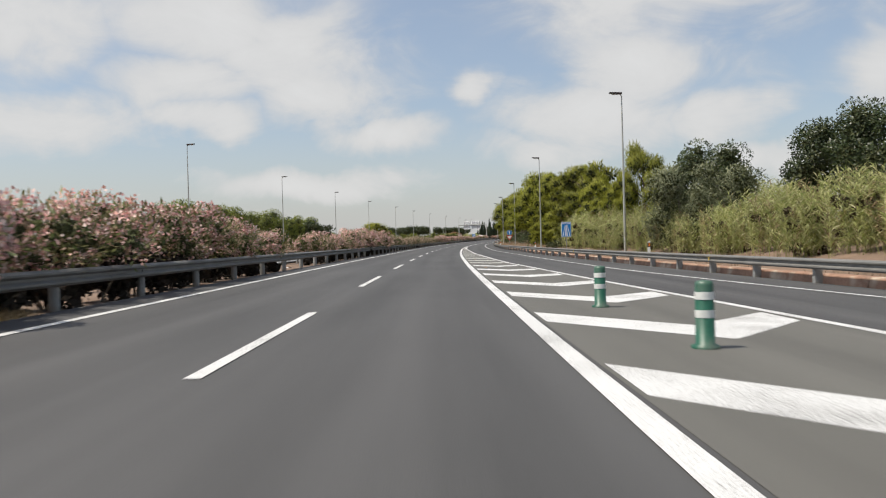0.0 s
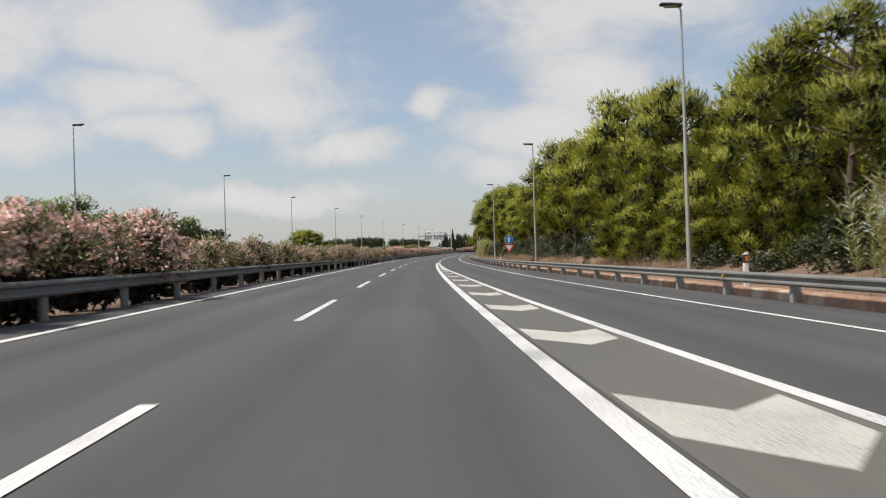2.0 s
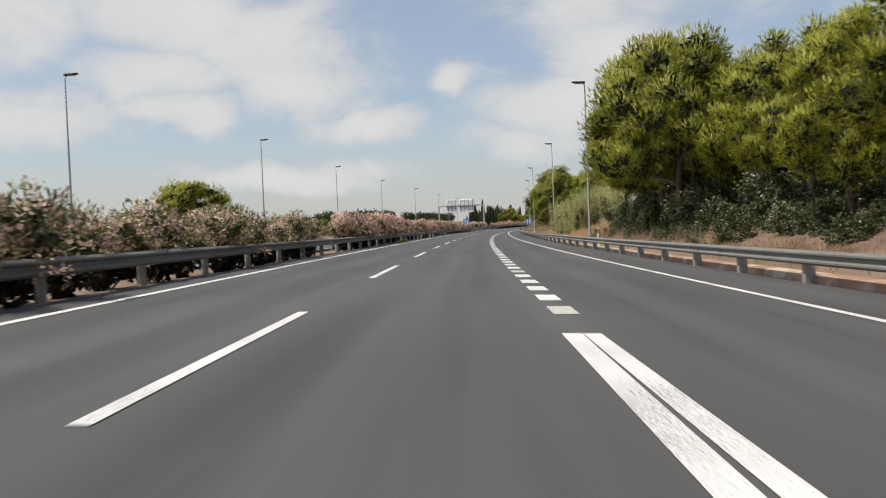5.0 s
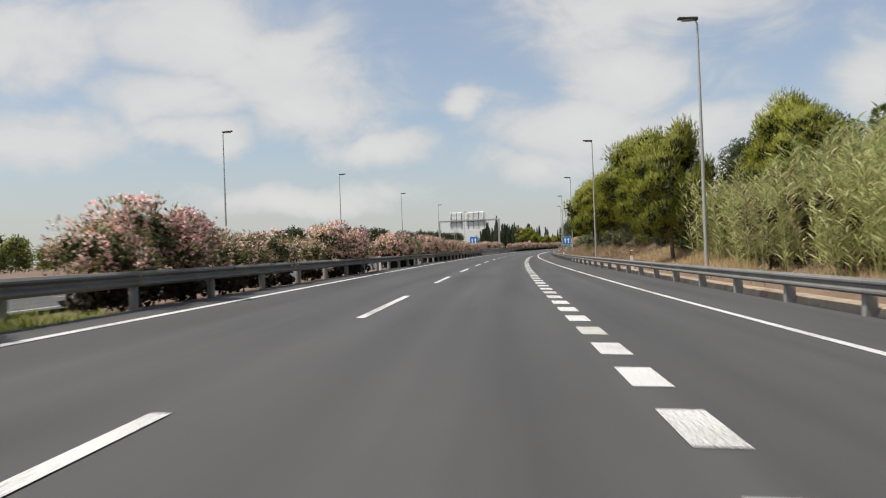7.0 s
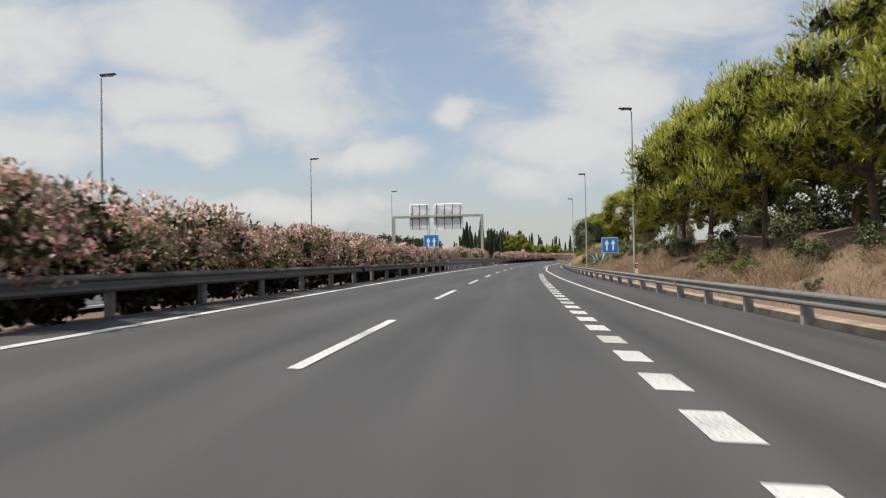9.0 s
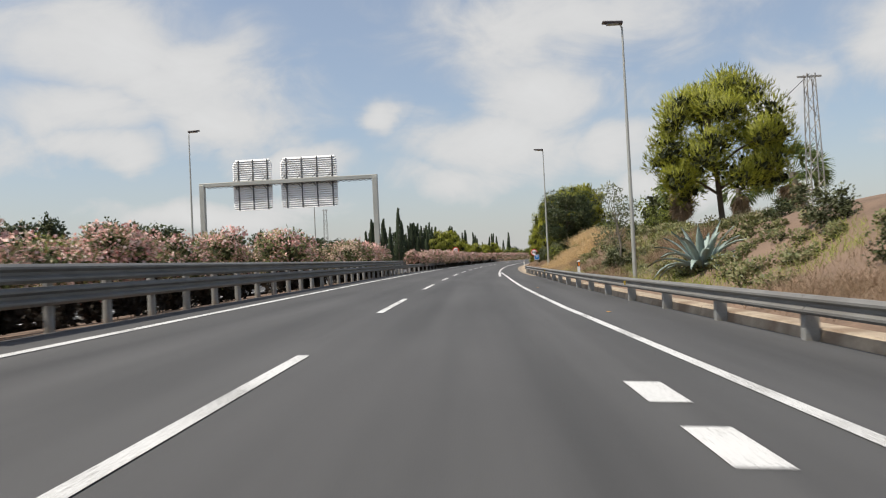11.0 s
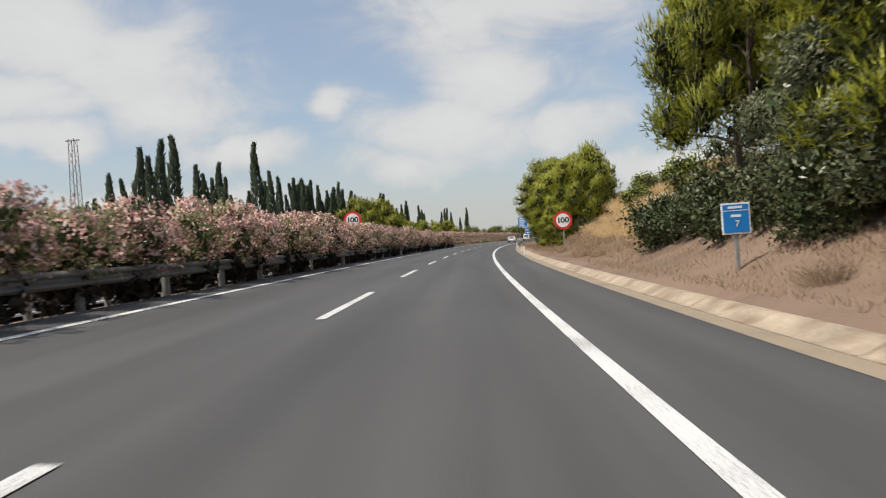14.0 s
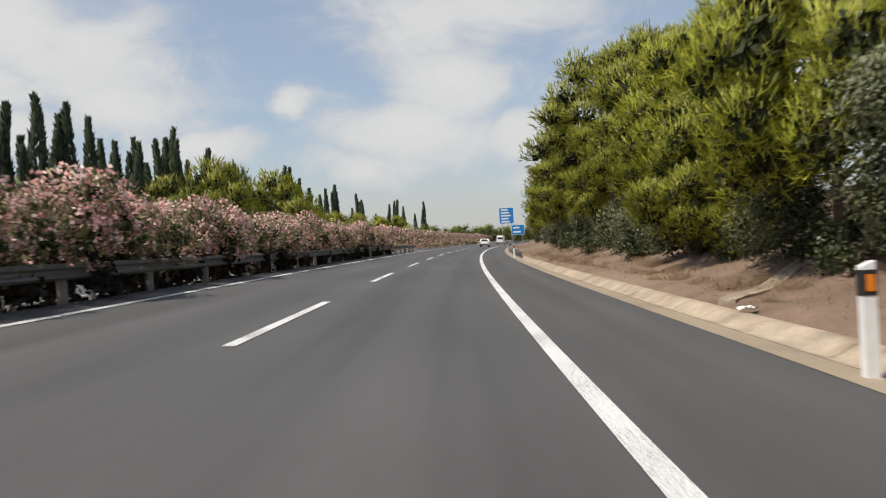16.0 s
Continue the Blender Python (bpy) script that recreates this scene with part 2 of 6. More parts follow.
def asphalt_material(name, base, worn, patch=None):
    """Asphalt with stones, wheel tracks along the lanes, and stains drawn out along the road; its map is metres across and along."""
    m = bpy.data.materials.new(name)
    m.use_nodes = True
    N, L = m.node_tree.nodes, m.node_tree.links
    b = N["Principled BSDF"]
    uv = N.new("ShaderNodeUVMap")
    sep = N.new("ShaderNodeSeparateXYZ")
    L.new(uv.outputs[0], sep.inputs[0])

    def noise_tex(sx, sy, detail):
        mp = N.new("ShaderNodeMapping")
        mp.inputs["Scale"].default_value = (sx, sy, 1)
        L.new(uv.outputs[0], mp.inputs[0])
        n = N.new("ShaderNodeTexNoise")
        n.inputs["Scale"].default_value, n.inputs["Detail"].default_value = 1, detail
        L.new(mp.outputs[0], n.inputs["Vector"])
        return n.outputs[0]

    def math_node(op, a, b_):
        n = N.new("ShaderNodeMath")
        n.operation = op
        for i, v in enumerate((a, b_)):
            if isinstance(v, (int, float)):
                n.inputs[i].default_value = v
            else:
                L.new(v, n.inputs[i])
        return n.outputs[0]

    stones = noise_tex(70, 70, 2)
    streak = noise_tex(1.6, 0.05, 5)
    cloud = noise_tex(0.35, 0.12, 4)
    # two wheel tracks in each lane 3.5 m wide
    lane = math_node("COSINE", math_node("MULTIPLY", math_node("ADD", sep.outputs[0], 2.2), 2 * math.pi / 1.75), 0)
    v = math_node("ADD", math_node("MULTIPLY", stones, 0.55), math_node("MULTIPLY", streak, 0.9))
    v = math_node("ADD", v, math_node("MULTIPLY", cloud, 0.7))
    v = math_node("ADD", v, math_node("MULTIPLY", lane, 0.10))
    r = N.new("ShaderNodeMapRange")
    r.inputs[1].default_value, r.inputs[2].default_value = 0.65, 1.55
    L.new(v, r.inputs[0])
    mx = N.new("ShaderNodeMix")
    mx.data_type = "RGBA"
    L.new(r.outputs[0], mx.inputs["Factor"])
    mx.inputs["A"].default_value, mx.inputs["B"].default_value = (*base, 1), (*worn, 1)
    L.new(mx.outputs["Result"], b.inputs["Base Color"])
    b.inputs["Roughness"].default_value = 0.82
    bp = N.new("ShaderNodeBump")
    bp.inputs["Strength"].default_value, bp.inputs["Distance"].default_value = 0.35, 0.01
    L.new(stones, bp.inputs["Height"])
    L.new(bp.outputs[0], b.inputs["Normal"])
    return m


def paint_material(name, base, bare):
    """Road paint, worn through in flecks that show the asphalt."""
    m = bpy.data.materials.new(name)
    m.use_nodes = True
    N, L = m.node_tree.nodes, m.node_tree.links
    b = N["Principled BSDF"]
    b.inputs["Roughness"].default_value = 0.7
    uv = N.new("ShaderNodeUVMap")
    fl, wide = N.new("ShaderNodeTexNoise"), N.new("ShaderNodeTexNoise")
    fl.inputs["Scale"].default_value, fl.inputs["Detail"].default_value = 14, 6
    wide.inputs["Scale"].default_value, wide.inputs["Detail"].default_value = 0.6, 3
    fl.inputs["Scale"].default_value = 42
    L.new(uv.outputs[0], fl.inputs["Vector"]), L.new(uv.outputs[0], wide.inputs["Vector"])
    s = N.new("ShaderNodeMath")
    s.operation = "MULTIPLY_ADD"
    L.new(wide.outputs[0], s.inputs[0])
    s.inputs[1].default_value = 0.45
    L.new(fl.outputs[0], s.inputs[2])
    r = N.new("ShaderNodeMapRange")
    r.inputs[1].default_value, r.inputs[2].default_value = 0.76, 0.87
    L.new(s.outputs[0], r.inputs[0])
    mx = N.new("ShaderNodeMix")
    mx.data_type = "RGBA"
    L.new(r.outputs[0], mx.inputs["Factor"])
    mx.inputs["A"].default_value, mx.inputs["B"].default_value = (*base, 1), (*bare, 1)
    L.new(mx.outputs["Result"], b.inputs["Base Color"])
    return m


ASPHALT = asphalt_material("asphalt", (0.037, 0.0364, 0.0362), (0.089, 0.0873, 0.086))
DUST = paint_material("sandy_dust", (0.30, 0.238, 0.168), (0.135, 0.112, 0.086))
ASPHALT_OLD = asphalt_material("old_asphalt", (0.078, 0.075, 0.066), (0.135, 0.131, 0.115))
PAINT = paint_material("road_paint", (0.60, 0.60, 0.585), (0.15, 0.145, 0.135))
PAINT_OLD = paint_material("worn_road_paint", (0.46, 0.455, 0.41), (0.17, 0.165, 0.145))
ORANGE = material("orange_paint", (0.50, 0.25, 0.04), 0.8)
SOIL = material("soil", (0.155, 0.103, 0.070), 0.95, vary=0.45, grain=0.7, bump=1.0, fine=11, stain=(0.205, 0.140, 0.098), stain_scale=0.12)
CONCRETE = material("concrete", (0.34, 0.275, 0.20), 0.9, vary=0.35, grain=1.6, bump=0.5, fine=18, stain=(0.21, 0.15, 0.10), stain_scale=1.1, stain_at=(0.50, 0.68))
CONCRETE_PINK = material("pinkish_concrete", (0.28, 0.165, 0.112), 0.9, vary=0.45, grain=1.6, bump=0.6, fine=18, stain=(0.46, 0.37, 0.28), stain_scale=1.1, stain_at=(0.52, 0.66))
STEEL = material("galvanised_steel", (0.185, 0.18, 0.168), 0.6, 0.25, vary=0.22, grain=1.2, fine=30, stain=(0.17, 0.155, 0.135), stain_scale=0.8, stain_at=(0.5, 0.8))
POST_GREY = material("weathered_zinc", (0.30, 0.30, 0.285), 0.6, 0.3, vary=0.2, grain=3, fine=40, stain=(0.25, 0.22, 0.18), stain_scale=2)
POLE = material("lamp_pole_zinc", (0.42, 0.42, 0.38), 0.5, 0.45, vary=0.12, grain=1, fine=20)
LAMP_DARK = material("lamp_housing", (0.045, 0.035, 0.035), 0.5, vary=0.2)
LAMP_GLASS = material("lamp_glass", (0.35, 0.34, 0.32), 0.2, vary=0.1)
SIGN_BLUE = material("sign_blue", (0.012, 0.20, 0.56), 0.45, vary=0.06, grain=2)
SIGN_WHITE = material("sign_white", (0.80, 0.80, 0.79), 0.45, vary=0.05, grain=2)
SIGN_RED = material("sign_red", (0.62, 0.035, 0.025), 0.45, vary=0.06, grain=2)
SIGN_BLACK = material("sign_black", (0.02, 0.02, 0.02), 0.5)
SIGN_BACK = material("sign_back", (0.82, 0.82, 0.81), 0.5, 0.0, vary=0.06, grain=1)
RIB_DARK = material("dark_rib", (0.10, 0.10, 0.10), 0.6, vary=0.15)
GREEN_PLASTIC = material("green_plastic", (0.015, 0.10, 0.06), 0.45, vary=0.25, grain=5, stain=(0.10, 0.13, 0.10), stain_scale=3)
WHITE_BAND = material("reflective_band", (0.62, 0.63, 0.60), 0.4, vary=0.12, grain=8)
POST_WHITE = material("white_plastic", (0.78, 0.78, 0.75), 0.5, vary=0.08, grain=6)
REFLECTOR = material("orange_reflector", (0.75, 0.22, 0.02), 0.3, vary=0.1)
YELLOW_REFLECTOR = material("yellow_reflector", (0.80, 0.52, 0.04), 0.3, vary=0.1)
BARK = material("pine_bark", (0.115, 0.085, 0.062), 0.95, vary=0.4, grain=3, bump=0.8, fine=22)
BARK_GREY = material("grey_bark", (0.20, 0.175, 0.14), 0.95, vary=0.3, grain=3, bump=0.6, fine=22)
PINE = leaf_material("pine_needles", [(0.150, 0.168, 0.017), (0.270, 0.285, 0.021), (0.400, 0.400, 0.031), (0.074, 0.090, 0.013)], 0.22)
# darkened needles: the shade inside the pine crowns is in this colour
PINE_SHADE = material("inner_needle_shade", (0.034, 0.040, 0.011), 1.0, vary=0.85, grain=7, bump=1.0, fine=26)
# dull green that carries the shade between the leaves in its colour
BUSH_SHADE = material("inner_leaf_shade", (0.066, 0.074, 0.028), 1.0, vary=0.8, grain=7, bump=1.0, fine=24)
# near-black brown: the deep shade under the hedge, painted as a colour
HEDGE_SHADE = material("hedge_foot_shade", (0.036, 0.029, 0.021), 1.0, vary=0.6, grain=7, bump=1.0, fine=24)
OLEANDER = leaf_material("oleander_leaves", [(0.090, 0.124, 0.038), (0.158, 0.178, 0.062), (0.240, 0.228, 0.095), (0.33, 0.205, 0.135)], 0.3)
FLOWER = leaf_material("oleander_flowers", [(0.70, 0.34, 0.32), (0.76, 0.50, 0.44), (0.80, 0.66, 0.60), (0.58, 0.24, 0.235), (0.64, 0.44, 0.34)], 0.3, 0.6, 0.12)
FLOWER_PALE = leaf_material("faded_oleander_flowers", [(0.70, 0.52, 0.40), (0.66, 0.42, 0.36), (0.60, 0.50, 0.32)], 0.3, 0.6, 0.12)
DARK_LEAF = leaf_material("dark_broad_leaves", [(0.026, 0.042, 0.014), (0.046, 0.066, 0.020), (0.070, 0.088, 0.026)], 0.2, 0.4)
GREEN_LEAF = leaf_material("green_leaves", [(0.100, 0.135, 0.020), (0.190, 0.225, 0.032), (0.290, 0.305, 0.050)], 0.38)
OLIVE_LEAF = leaf_material("grey_green_leaves", [(0.140, 0.158, 0.078), (0.205, 0.216, 0.118), (0.098, 0.116, 0.056)], 0.28)
REED = leaf_material("reed_leaves", [(0.23, 0.275, 0.075), (0.35, 0.38, 0.125), (0.45, 0.45, 0.19), (0.50, 0.46, 0.24)], 0.4)
REED_DRY = leaf_material("dry_reed_leaves", [(0.20, 0.145, 0.07), (0.28, 0.20, 0.10), (0.14, 0.11, 0.05)], 0.25, 0.7)
# dark brown that puts the cane thicket's inner shade into colour
REED_SHADE = material("inner_reed_shade", (0.07, 0.055, 0.028), 1.0, vary=0.7, grain=4, bump=1.0, fine=20)
CREEPER = leaf_material("creeper_leaves", [(0.088, 0.106, 0.034), (0.150, 0.166, 0.052), (0.225, 0.222, 0.085), (0.27, 0.215, 0.12)], 0.28)
CYPRESS = leaf_material("cypress_scales", [(0.022, 0.038, 0.018), (0.040, 0.060, 0.024), (0.065, 0.085, 0.032)], 0.15, 0.7)
DRY = leaf_material("dry_grass", [(0.48, 0.335, 0.165), (0.60, 0.44, 0.24), (0.42, 0.295, 0.155), (0.34, 0.265, 0.130)], 0.35, 0.8)
BRUSH = leaf_material("brown_brush", [(0.235, 0.160, 0.106), (0.335, 0.235, 0.155), (0.185, 0.142, 0.086)], 0.3, 0.8)
AGAVE = material("agave_flesh", (0.27, 0.335, 0.30), 0.5, vary=0.2, grain=3, fine=20)
PALM = leaf_material("palm_fans", [(0.075, 0.115, 0.030), (0.12, 0.165, 0.045), (0.17, 0.20, 0.07)], 0.25)
PALM_DEAD = leaf_material("dead_palm_fans", [(0.30, 0.22, 0.13), (0.22, 0.16, 0.10)], 0.2, 0.8)
CAR_WHITE = material("white_car_paint", (0.78, 0.78, 0.78), 0.25, vary=0.03)
GLASS_DARK = material("dark_window", (0.02, 0.025, 0.03), 0.08, vary=0.05)
TYRE = material("tyre", (0.025, 0.025, 0.025), 0.9)
TAIL = material("tail_lamp", (0.45, 0.02, 0.02), 0.3)
WALL_CREAM = material("cream_render", (0.60, 0.54, 0.44), 0.9, vary=0.12, grain=0.6)
ROOF_TILE = material("clay_roof", (0.36, 0.17, 0.10), 0.9, vary=0.3, grain=2)
PAPER = material("white_paper", (0.75, 0.74, 0.70), 0.8, vary=0.1)
RUST = material("rusty_iron", (0.06, 0.035, 0.022), 0.85, 0.3, vary=0.4, grain=12)
CABLE = material("black_cable", (0.02, 0.02, 0.02), 0.6)


# ---- building blocks ----
def mesh_of(name, verts, faces, mats, smooth_faces=False, index=None):
    me = bpy.data.meshes.new(name)
    me.from_pydata(verts, [], faces)
    for m in (mats if isinstance(mats, (list, tuple)) else [mats]):
        me.materials.append(m)
    if smooth_faces:
        me.polygons.foreach_set("use_smooth", [True] * len(me.polygons))
    if index is not None:
        me.polygons.foreach_set("material_index", index)
    me.update()
    return me


def thing(name, label, category, group="", kind="", at=None):
    ob = new(name)
    ob.empty_display_size = 0.2
    if at is not None:
        ob.matrix_basis = at
    return tagged(ob, label, category, group, kind)


def part(name, data, mats, parent, label=""):
    """Links a bmesh, a mesh or (verts, faces) as one mesh object under a thing."""
    if isinstance(data, bmesh.types.BMesh):
        me = bpy.data.meshes.new(name)
        bmesh.ops.recalc_face_normals(data, faces=data.faces)
        data.to_mesh(me)
        data.free()
        me.materials.append(mats)
    elif isinstance(data, tuple):
        me = mesh_of(name, data[0], data[1], mats)
    else:
        me = data
    ob = new(name, me)
    ob.parent = parent
    if label:
        ob["label"] = label
    return ob


def box(bm, x0, x1, y0, y1, z0, z1, bevel=0.0, m=None):
    r = bmesh.ops.create_cube(bm, size=1, matrix=(m or Matrix()) @ Matrix.LocRotScale(((x0 + x1) / 2, (y0 + y1) / 2, (z0 + z1) / 2), None, (x1 - x0, y1 - y0, z1 - z0)))
    if bevel:
        es = list({e for v in r["verts"] for e in v.link_edges})
        bmesh.ops.bevel(bm, geom=es, offset=bevel, segments=2, affect="EDGES", profile=0.5)
    return bm


def boxed(x0, x1, y0, y1, z0, z1, bevel=0.0):
    return box(bmesh.new(), x0, x1, y0, y1, z0, z1, bevel)


def rod(points, radii, sides=8, cap=True):
    """A tapered tube through the points: verts and faces."""
    verts, faces = [], []
    n = len(points)
    for i, p in enumerate(points):
        a, b = Vector(points[max(0, i - 1)]), Vector(points[min(n - 1, i + 1)])
        t = (b - a).normalized()
        side = t.orthogonal() if abs(t.z) > 0.9 else t.cross(Vector((0, 0, 1)))
        side.normalize()
        up = t.cross(side)
        for k in range(sides):
            an = 2 * math.pi * k / sides
            verts.append(Vector(p) + (side * math.cos(an) + up * math.sin(an)) * radii[i])
    for i in range(n - 1):
        for k in range(sides):
            faces.append((i * sides + k, i * sides + (k + 1) % sides, (i + 1) * sides + (k + 1) % sides, (i + 1) * sides + k))
    if cap:
        faces.append(tuple(range(sides))[::-1])
        faces.append(tuple(range((n - 1) * sides, n * sides)))
    return [tuple(v) for v in verts], faces


def join(pieces):
    verts, faces = [], []
    for v, f in pieces:
        o = len(verts)
        verts += v
        faces += [tuple(i + o for i in q) for q in f]
    return verts, faces


def strip(name, s0, s1, across, mats, parent=None, step=4.0, lift=0.0, smooth_faces=True, closed=False):
    """A band along the road. across(s) gives its rows of (d, z); its map is metres across and along."""
    n = max(1, round((s1 - s0) / step))
    verts, faces, uvs = [], [], []
    cols = None
    for i in range(n + 1):
        s = s0 + (s1 - s0) * i / n
        row = across(s)
        cols = len(row)
        for d, z in row:
            verts.append(tuple(road(s, d, z + lift)))
            uvs.append((d, s))
    for i in range(n):
        for k in range(cols if closed else cols - 1):
            k2 = (k + 1) % cols
            faces.append((i * cols + k, i * cols + k2, (i + 1) * cols + k2, (i + 1) * cols + k))
    if closed:
        faces += [tuple(range(cols))[::-1], tuple(range(n * cols, (n + 1) * cols))]
    me = mesh_of(name, verts, faces, mats, smooth_faces)
    layer = me.uv_layers.new(name="UVMap")
    li = np.zeros(len(me.loops), dtype=np.int32)
    me.loops.foreach_get("vertex_index", li)
    layer.data.foreach_set("uv", np.array(uvs)[li].ravel())
    ob = new(name, me)
    ob.parent = parent
    return ob


def flat_piece(name, corners, mats, parent, lift=0.008):
    """A flat piece of paint between corners given as (s, d)."""
    me = mesh_of(name, [tuple(road(s, d, surface(s, d) + lift)) for s, d in corners], [tuple(range(len(corners)))], mats)
    layer = me.uv_layers.new(name="UVMap")
    layer.data.foreach_set("uv", [c for lp in me.loops for c in (corners[lp.vertex_index][1], corners[lp.vertex_index][0])])
    ob = new(name, me)
    ob.parent = parent
    return ob


# ---- ground and road ----
SIDE = [-1500, -700, -300, -150, -90, -60, -45, -36, -30, -26, -23, -21, -20.3, -16, -10.7, -9.2, -7.6, -6.6, -3, 1.5]
BEYOND = [-0.25, 0.25, 0.6, 1.0, 1.6, 2.3, 3.1, 4, 5, 6, 7.2, 8.6, 10.2, 12, 15, 19, 25, 35, 60, 120, 300, 600]
TRACK = [-280, -200, -140, -100, -70, -50] + list(np.arange(-40, 640, 2.0)) + list(np.arange(640, 900, 10.0)) + list(np.arange(900, 2200, 60.0))


def ground_sheet():
    verts, faces = [], []
    cols = len(SIDE) + len(BEYOND)
    for s in TRACK:
        e = edge(s)
        for d in SIDE + [e + b for b in BEYOND]:
            verts.append(tuple(road(s, d, ground_height(s, d) - (0.05 if -20.2 < d < e else 0))))
    for i in range(len(TRACK) - 1):
        for k in range(cols - 1):
            faces.append((i * cols + k, i * cols + k + 1, (i + 1) * cols + k + 1, (i + 1) * cols + k))
    ob = new("ground", mesh_of("ground", verts, faces, SOIL, True))
    tagged(ob, "dry sandy soil ground with embankment beside the road", "ground", kind="structure")


ground_sheet()
carriageway = tagged(strip("road", -60, 900, lambda s: [(d, surface(s, d)) for d in [-6.75 + (edge(s) + 6.85) * k / 12 for k in range(13)]], ASPHALT),
                     "dark grey asphalt motorway carriageway with white lane markings", "road", kind="structure")
opposite = tagged(strip("road_opposite", -60, 900, lambda s: [(-19.8, surface(s, -19.8)), (-15, surface(s, -15)), (-10.9, surface(s, -10.9))], ASPHALT),
                  "grey asphalt opposite carriageway beyond the hedge", "road", kind="structure")
# paler old asphalt between the gore's lines
old = strip("gore_surface", -60, 160, lambda s: [(1.45 + (table(s, GORE) - 1.5) * k / 4, surface(s, 1.45 + (table(s, GORE) - 1.5) * k / 4)) for k in range(5)], ASPHALT_OLD, carriageway, lift=0.004)


def line(name, s0, s1, place, width, parent, paint=PAINT, lift=0.009, step=4.0):
    return strip(name, s0, s1, lambda s: [(place(s) - width / 2, surface(s, place(s) - width / 2)), (place(s) + width / 2, surface(s, place(s) + width / 2))], paint, parent, step, lift)


line("edge_line", -60, 900, lambda s: -5.717, 0.17, carriageway)
line("edge_line", -60, 166, lambda s: 1.275, 0.23, carriageway)
line("edge_line", 400.3, 900, lambda s: 1.325, 0.19, carriageway)
line("edge_line", -60, 166, lambda s: table(s, GORE), 0.20, carriageway)
line("edge_line", -60, 418, lambda s: table(s, SLIP), 0.17, carriageway)
line("edge_line", -60, 900, lambda s: -11.5, 0.16, opposite)
line("edge_line", -60, 900, lambda s: -19.0, 0.16, opposite)
for k in range(-3, 56):
    line("dash", 6.75 + 14.101 * k, 13.15 + 14.101 * k, lambda s: -2.22, 0.15, carriageway, step=3.2)
    if -1 <= k < 50:
        line("dash", 5 + 14.1 * k, 11 + 14.1 * k, lambda s: -15.2, 0.14, opposite, step=3)
for k in range(88):
    s0 = 168.0 + 2.0775 * k
    d0 = 1.30
    tint = PAINT if (k * 7) % 5 else PAINT_OLD
    flat_piece("short_dash", [(s0, d0), (s0, d0 + 0.36), (s0 + 1.1, d0 + 0.36), (s0 + 1.1, d0)], tint, carriageway)
# chevrons of the gore, worn towards its tip
CHEVRON = [(-1, 1.9), (0, 7.5), (6, 40.9), (9, 58.3), (11, 69.9), (12, 75.7), (14, 87.8), (19, 119.3)]
for k in range(-1, 20):
    s0 = table(k, CHEVRON)
    w = table(s0, GORE)
    d0, d1 = 1.50, w - 0.20
    mid = d0 + (d1 - d0) * 0.53
    drop = 1.05 * (mid - d0)
    paint = PAINT if s0 < 45 else PAINT_OLD
    flat_piece("chevron", [(s0 - 1.55, d0), (s0 - 1.6 - drop, mid), (s0 - 1.5, d1), (s0 - 0.1, d1), (s0 - drop, mid), (s0, d0)], paint, carriageway)
flat_piece("chevron", [(123, 1.55), (143, 1.52), (143, 1.62), (123, 1.95)], PAINT_OLD, carriageway)
for s, d, l, w, p in [(36.9, 1.96, 0.45, 0.22, ORANGE), (54.2, 2.05, 0.4, 0.18, ORANGE), (60.0, 3.1, 0.35, 0.15, PAINT_OLD), (54.2, 3.3, 0.4, 0.16, PAINT_OLD), (47, 2.3, 0.3, 0.12, PAINT_OLD), (360.6, 3.03, 0.5, 0.2, ORANGE),
                      (410.8, 2.28, 0.4, 0.16, ORANGE), (422.1, 2.01, 0.35, 0.16, ORANGE), (377.2, 2.61, 0.45, 0.18, ORANGE), (404.5, 2.5, 0.3, 0.15, PAINT_OLD), (428, 2.4, 0.35, 0.14, PAINT_OLD), (468, 1.9, 0.3, 0.10, PAINT_OLD), (455, 2.2, 0.4, 0.12, PAINT_OLD)]:
    l, w = l * 0.3, w * 0.35
    pts = [(s + l * math.cos(a) * (0.8 + 0.3 * math.sin(3 * a)), d + w * math.sin(a)) for a in [2 * math.pi * i / 9 for i in range(9)]]
    flat_piece("road_patch", pts, p, carriageway, 0.011)

# kerbs: a low wall behind the right barrier, then a sloped gutter
def kerb_wall(s):
    e, b = edge(s) + 0.12, bank(s)
    z = -b * e
    h = table(s, [(0, 0.27), (110, 0.26), (180, 0.18), (330, 0.17), (380, 0.22), (420, 0.2)])
    return [(e, z - 0.08), (e + 0.06, z + h - 0.03), (e + 0.1, z + h), (e + 0.46, z + h), (e + 0.5, z - 0.08)]


def gutter(s):
    e, b = edge(s), bank(s)
    z = -b * e
    return [(e + 0.02, z - 0.05), (e + 0.02, z + 0.012), (e + 0.10, z + 0.0), (e + 0.16, z + 0.012), (e + 0.38, z + 0.12), (e + 0.46, z + 0.14), (e + 0.58, z + 0.13), (e + 0.60, z - 0.1)]


strip("dust_band", 404, 660, lambda s: [(edge(s) - 0.40, surface(s, edge(s) - 0.40)), (edge(s) + 0.01, surface(s, edge(s)))], DUST, carriageway, 2.0, 0.006)
kerb = thing("kerb", "weathered beige concrete kerb along the sandy verge", "kerb", kind="structure")
for k in range(44):
    strip("kerb_stone", -30 + 10 * k, -20.03 + 10 * k, kerb_wall, CONCRETE_PINK if k < 22 else CONCRETE, kerb, step=5, smooth_faces=False, closed=True)
